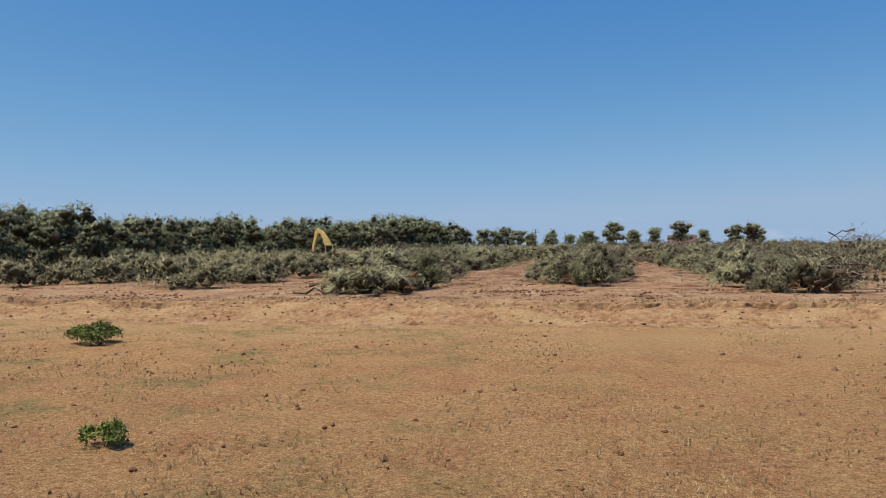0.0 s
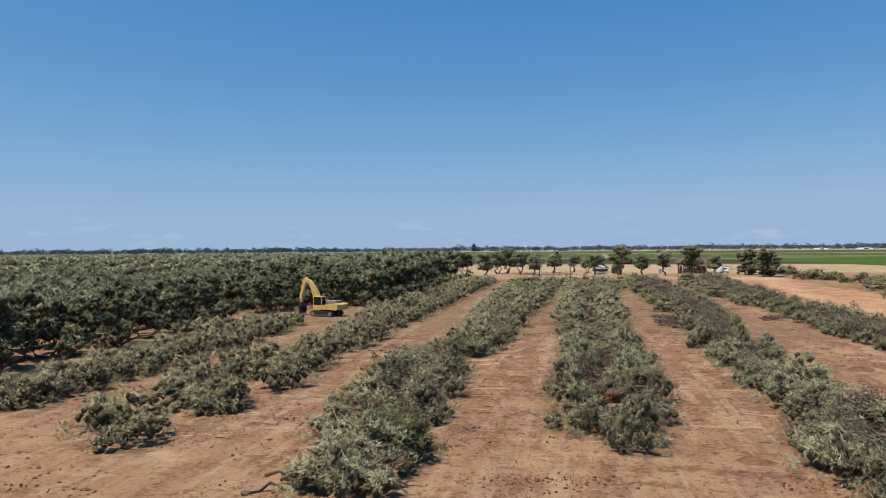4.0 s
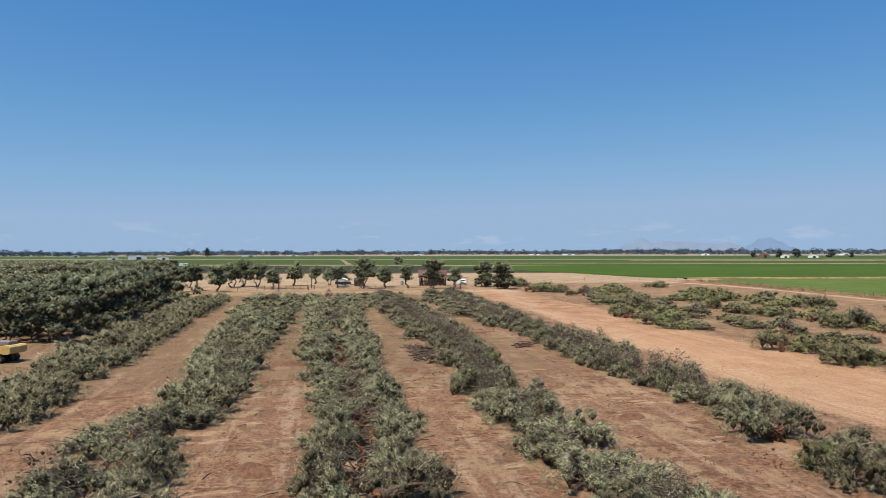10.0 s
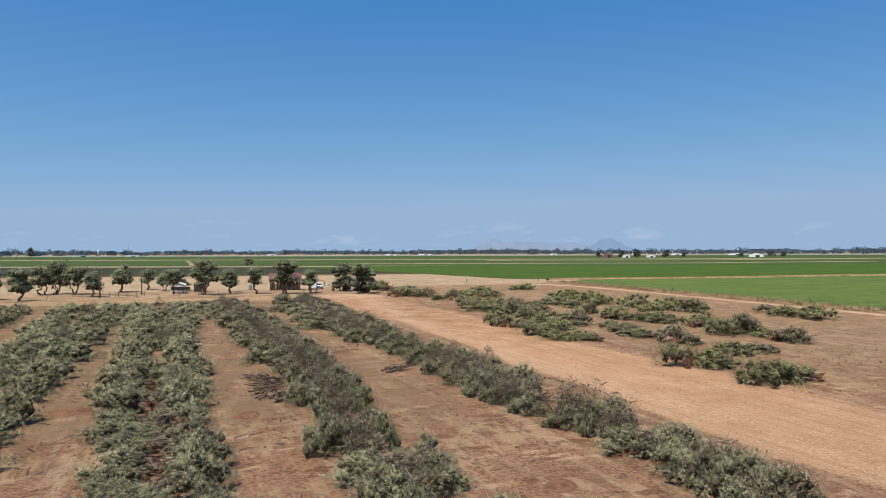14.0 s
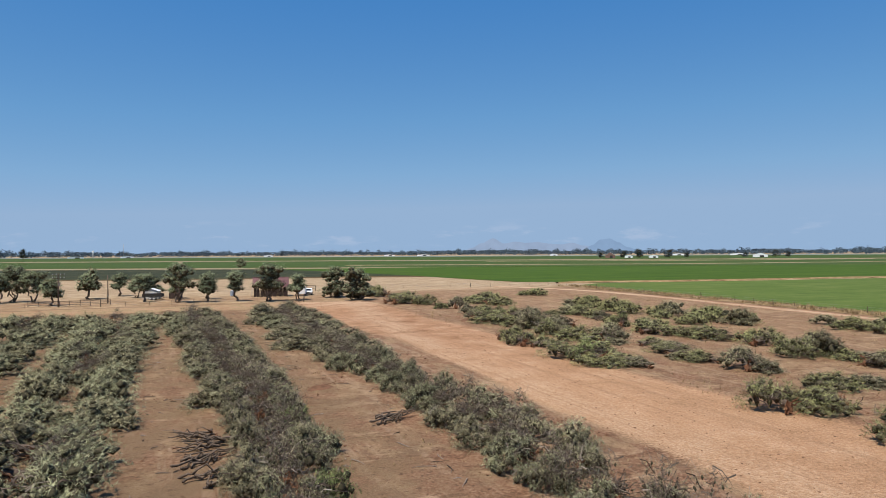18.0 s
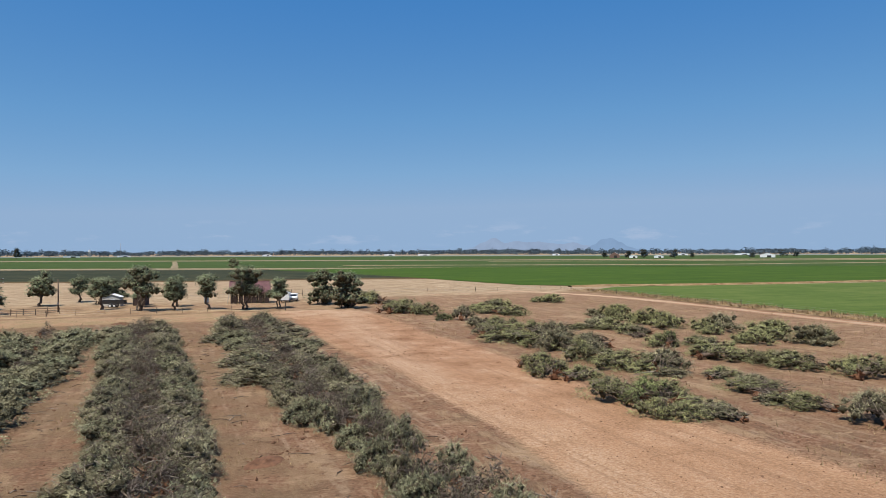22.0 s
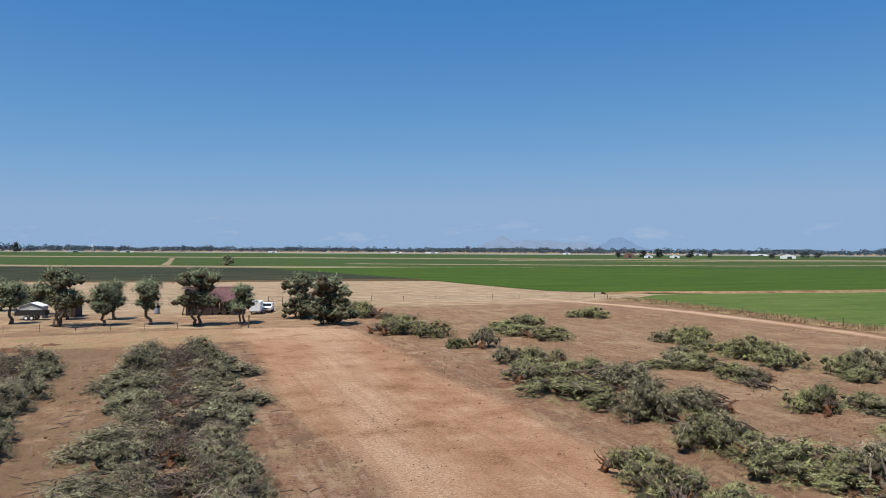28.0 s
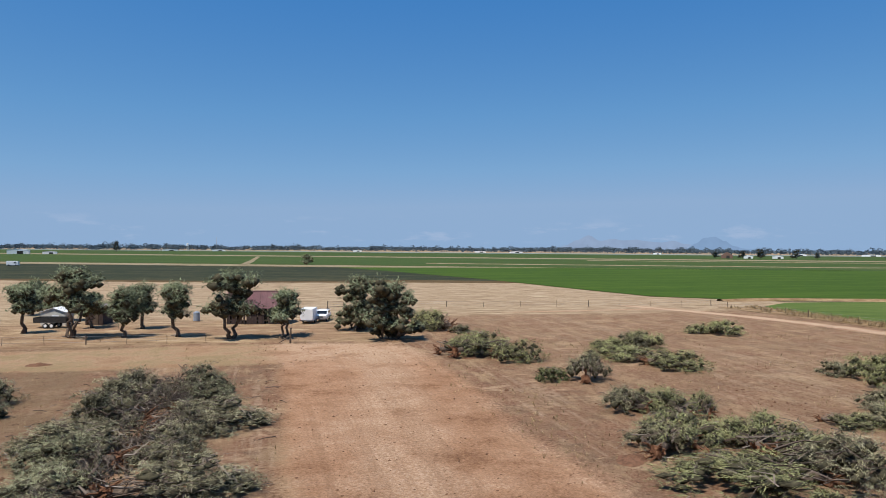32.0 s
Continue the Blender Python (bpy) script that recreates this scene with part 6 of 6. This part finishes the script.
while len(spots) < 6300:
    y = 6 + 20 * rng.random()
    spots.append((-0.2 * y + (0.75 * y + 6) * (2 * rng.random() - 1), y, 0.02 + 0.06 * rng.random() ** 2.5))
while len(spots) < 8300:
    spots.append((33 + 19 * rng.random(), 80 + 140 * rng.random(), 0.03 + 0.07 * rng.random() ** 3))
for _ in range(95):
    cx, cy = -42 + 76 * rng.random(), 33.0 + 95 * rng.random() ** 1.9
    long, across = 0.7 + 1.5 * rng.random(), 0.4 + 0.7 * rng.random()
    for _ in range(80):
        spots.append((cx + long * rng.normal(), cy + across * rng.normal(), 0.015 + 0.085 * rng.random() ** 2.6))
scatter("clods", spots, clod, CLOD, "loose red clods of earth on the cleared ground", "clods")


def stick(x, y, ln):
    z, a = height(x, y) + 0.03, rng.random() * 6.28
    dx, dy = ln * math.cos(a), ln * math.sin(a)
    v, f = tube([(x, y, z), (x + dx * 0.5 + 0.1 * rng.normal(), y + dy * 0.5, z + 0.05), (x + dx, y + dy, z)], (0.03, 0.025, 0.012), 4)
    return v, f


spots = []
for row in WINDROWS:
    y0, y1 = row[0][0], row[-1][0]
    for _ in range(int((y1 - y0) * 0.7)):
        y = y0 + (y1 - y0) * rng.random()
        x0, x1 = edges_at(row, y)
        s = -1 if rng.random() < 0.5 else 1
        spots.append(((x0 if s < 0 else x1) + s * 1.8 * rng.random() ** 2, y, 0.3 + 1.2 * rng.random()))
scatter("fallen_sticks", spots, stick, TWIG, "broken twigs and sticks beside the windrows", "sticks")

# low red mounds where roots were pulled
ring_v, ring_f = [(0.0, 0.0, 0.2)], []
for q in range(1, 9):
    for i in range(28):
        r, t = q / 8, 2 * math.pi * i / 28
        x, y = r * math.cos(t), r * math.sin(t)
        lump = 0.12 * noise.noise((x * 2.6, y * 2.6, 3)) + 0.07 * noise.noise((x * 7, y * 7, 1))
        ring_v.append((x * (1 + 0.5 * noise.noise((x, y, 8))), y, (0.2 + lump) * (1 - r * r) - 0.03 * r))
ring_f = [(0, 1 + i, 1 + (i + 1) % 28) for i in range(28)]
for q in range(7):
    ring_f += [(1 + 28 * q + i, 29 + 28 * q + i, 29 + 28 * q + (i + 1) % 28, 1 + 28 * q + (i + 1) % 28) for i in range(28)]
mound_me = mesh_of("earth_mound", ring_v, ring_f, CLOD)
MOUNDS = [(6.2, 44), (-6.4, 62), (19.8, 70), (-5.8, 98), (6.2, 92), (56, 205), (57, 206.5), (55, 168), (8, 205), (-18, 206), (12, 209), (-30, 88), (20, 120), (58, 100)]
for k, (x, y) in enumerate(MOUNDS):
    o = new("earth_mound", mound_me)
    s = 0.7 + 0.8 * ((k * 0.618) % 1)
    o.matrix_basis = Matrix.LocRotScale((x, y, height(x, y)), Euler((0, 0, k * 1.9)), (s * 1.5, s, s))
    tagged(o, "low mound of red earth where roots were torn out", "mound", "mounds of torn earth")

# ---- far things ----


def far_barn(name, sx, sy, eave, ridge, wall, roof, label):
    return tagged(small_shed(name, sx, sy, eave, ridge, wall, roof, DARK_STEEL), label, "farm building")


far_barn("farm_shed", 24, 14, 5, 6.5, WHITE, WHITE, "long white metal farm shed far off").matrix_basis = pose(-266, 1124, 1.6, 0, 0, 10)
far_barn("farm_shed", 14, 9, 3, 4, WHITE, WHITE, "low white farm shed far off").matrix_basis = pose(-296, 1110, 1.6, 0, 0, 10)
far_barn("farm_shed", 16, 9, 3, 4, WHITE, CANVAS, "low pale farm shed far off").matrix_basis = pose(-232, 1130, 1.6, 0, 0, 10)
far_barn("red_barn", 15, 14, 5, 9, BARN_RED, WHITE, "red barn with a white roof among far fields").matrix_basis = pose(662, 994, 1.7, 0, 0, -36)
far_barn("farm_shed", 12, 8, 3, 4.5, WHITE, WHITE, "small white outbuilding beside the red barn").matrix_basis = pose(690, 985, 1.7, 0, 0, -36)
far_barn("farm_shed", 14, 8, 3, 4.5, WHITE, CANVAS, "small white outbuilding beside the red barn").matrix_basis = pose(730, 975, 1.7, 0, 0, -36)
far_barn("farm_house", 22, 12, 4, 7, WHITE, GREY, "white farmhouse under far trees").matrix_basis = pose(902, 927, 1.7, 0, 0, -45)
far_barn("brown_shed", 8, 6, 3, 4.2, PLANK, GREY, "brown field shed beside a white camper").matrix_basis = pose(-112, 566, 1.6, 0, 0, 0)


def camper():
    root = new("camper_van")
    bm = bmesh.new()
    box(bm, 6.0, 2.2, 2.3, Matrix.Translation((0, 0, 1.6)), 0.15)
    bm_part("body", bm, WHITE, root)
    for x in (-1.8, 1.8):
        for y in (-1.0, 1.0):
            bm = bmesh.new()
            cyl(bm, 0.45, 0.25, Matrix.Translation((x, y, 0.45)) @ pose(0, 0, 0, 90), 14)
            bm_part("wheel", bm, BLACK, root)
    bm = bmesh.new()
    box(bm, 1.2, 0.05, 0.7, Matrix.Translation((1.4, -1.11, 1.9)))
    bm_part("window", bm, GLASS, root)
    return root


cv = tagged(camper(), "white camper van standing at a far field edge", "van")
cv.matrix_basis = pose(-101, 568, 1.6)

FAR_TREES = [(60.5, 598, 7.6, 11.5), (-226, 1520, 20, 11), (700, 1010, 12, 12), (722, 1000, 15, 15), (770, 985, 14, 17), (640, 990, 10, 10), (790, 970, 9, 9), (930, 925, 13, 18), (880, 935, 10, 12), (950, 915, 10, 14)]
for k, (x, y, tall, spread) in enumerate(FAR_TREES):
    t = standing_tree("far_tree", 500 + k, tall, spread, LEAF_STANDING if k == 0 else LEAF_HAZED, 2200, 2 if k == 0 else 1, 0.12, tall * 0.07, 18)
    t.matrix_basis = pose(x, y, 1.6, 0, 0, 40 * k)
    tagged(t, "dark rounded tree standing alone among far fields", "tree", "trees among far fields")


def water_tower():
    """A pale water tower: four legs with braces, a rounded tank and a cone cap."""
    root = new("water_tower")
    for i in range(4):
        a = math.pi / 4 + i * math.pi / 2
        v, f = tube([(4.2 * math.cos(a), 4.2 * math.sin(a), 0), (2.8 * math.cos(a), 2.8 * math.sin(a), 17)], (0.55, 0.5), 8)
        part("leg", mesh_of("leg", v, f, CANVAS, False), root)
    bm = bmesh.new()
    cyl(bm, 4.2, 6.5, Matrix.Translation((0, 0, 20)), 20)
    bm_part("tank", bm, WHITE, root)
    bm = bmesh.new()
    cyl(bm, 4.4, 2.2, Matrix.Translation((0, 0, 24.3)), 20, 0.3)
    bm_part("cap", bm, CANVAS, root)
    bm = bmesh.new()
    cyl(bm, 0.6, 17, Matrix.Translation((0, 0, 8.5)), 10)
    bm_part("riser_pipe", bm, CANVAS, root)
    return root


tagged(water_tower(), "pale water tower above the far tree line", "water tower").matrix_basis = pose(-153, 2010, 1.6) @ Matrix.Scale(0.72, 4)
mast = new("radio_mast")
v, f = tube([(0, 0, 0), (0, 0, 14), (0, 0, 34)], (0.5, 0.4, 0.2), 6)
part("pole", mesh_of("pole", v, f, WIRE, False), mast)
tagged(mast, "thin grey radio mast above the far tree line", "mast").matrix_basis = pose(-84, 2010, 1.6)
rng = np.random.default_rng(44)
for k in range(9):
    a = -0.35 + 1.25 * (k + 0.7 * rng.random()) / 9
    away = 1720 + 200 * rng.random()
    roof = (WHITE, CANVAS, GREY)[k % 3]
    far_barn("far_building", 14 + 22 * rng.random(), 9, 3.2, 4.4, WHITE, roof, "low pale building in front of the far tree line").matrix_basis = pose(30 + away * math.sin(a), 100 + away * math.cos(a), 1.7, 0, 0, -math.degrees(a))

rng = np.random.default_rng(12)
lobes = []
for i in range(2400):
    a = -0.95 + 2.15 * i / 2400 + 0.01 * rng.normal()
    away = 2050 + 500 * rng.random()
    swell = 0.5 + 0.5 * noise.noise((a * 14, 0.3, 0)) + 0.4 * noise.noise((a * 60, 0.3, 5))
    tall = max(8.0, 9.0 + 8.0 * swell + 6 * (rng.random() < 0.06))
    x, y = away * math.sin(a), 60 + away * math.cos(a)
    for q in range(3):
        rr = tall * (0.26 + 0.12 * rng.random())
        lobes.append(((x + rng.normal() * tall * 0.4, y, 1.5 + tall * (0.35 + 0.2 * q) - rr * 0.3), (rr * 1.3, rr * 1.3, rr)))
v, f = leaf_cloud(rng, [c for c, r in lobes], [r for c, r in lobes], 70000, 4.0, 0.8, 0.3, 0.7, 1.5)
tagged(new("far_woods", mesh_of("far_woods", v, f, LEAF_HAZED)), "dark line of trees along the flat horizon", "trees", kind="stuff")


# air haze as emission: the hills glow pale blue and take no sunlight
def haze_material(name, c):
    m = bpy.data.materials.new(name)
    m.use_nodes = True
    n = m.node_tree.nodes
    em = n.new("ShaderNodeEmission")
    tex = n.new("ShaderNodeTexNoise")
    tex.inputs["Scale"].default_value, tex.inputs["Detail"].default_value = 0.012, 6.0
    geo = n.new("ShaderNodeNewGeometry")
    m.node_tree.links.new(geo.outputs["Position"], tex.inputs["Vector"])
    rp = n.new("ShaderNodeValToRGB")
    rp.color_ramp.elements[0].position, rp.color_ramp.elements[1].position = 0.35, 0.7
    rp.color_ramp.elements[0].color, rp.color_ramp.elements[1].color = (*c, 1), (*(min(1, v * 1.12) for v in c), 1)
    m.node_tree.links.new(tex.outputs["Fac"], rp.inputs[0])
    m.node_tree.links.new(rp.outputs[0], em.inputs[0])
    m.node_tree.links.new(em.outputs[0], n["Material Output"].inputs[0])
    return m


def ridge(name, a0, a1, tops, away, material, label):
    """A far hill line: tops in metres at even steps between two bearings, rounded by small folds."""
    n, vs, fs = 160, [], []
    for i in range(n + 1):
        u = i / n
        a = a0 + (a1 - a0) * u
        k = u * (len(tops) - 1)
        j = min(int(k), len(tops) - 2)
        w = k - j
        w = w * w * (3 - 2 * w)
        top = tops[j] * (1 - w) + tops[j + 1] * w + (2.0 * noise.noise((u * 40, 1, 0)) if 0 < i < n else 0)
        for r, z in ((away, -8), (away + 60, max(-8, top)), (away + 140, -8)):
            vs.append((8 + r * math.sin(a), 61 + r * math.cos(a), z))
    for i in range(n):
        for q in range(2):
            k = 3 * i + q
            fs.append((k, k + 1, k + 4, k + 3))
    return tagged(new(name, mesh_of(name, vs, fs, material, False)), label, "hills", kind="structure")


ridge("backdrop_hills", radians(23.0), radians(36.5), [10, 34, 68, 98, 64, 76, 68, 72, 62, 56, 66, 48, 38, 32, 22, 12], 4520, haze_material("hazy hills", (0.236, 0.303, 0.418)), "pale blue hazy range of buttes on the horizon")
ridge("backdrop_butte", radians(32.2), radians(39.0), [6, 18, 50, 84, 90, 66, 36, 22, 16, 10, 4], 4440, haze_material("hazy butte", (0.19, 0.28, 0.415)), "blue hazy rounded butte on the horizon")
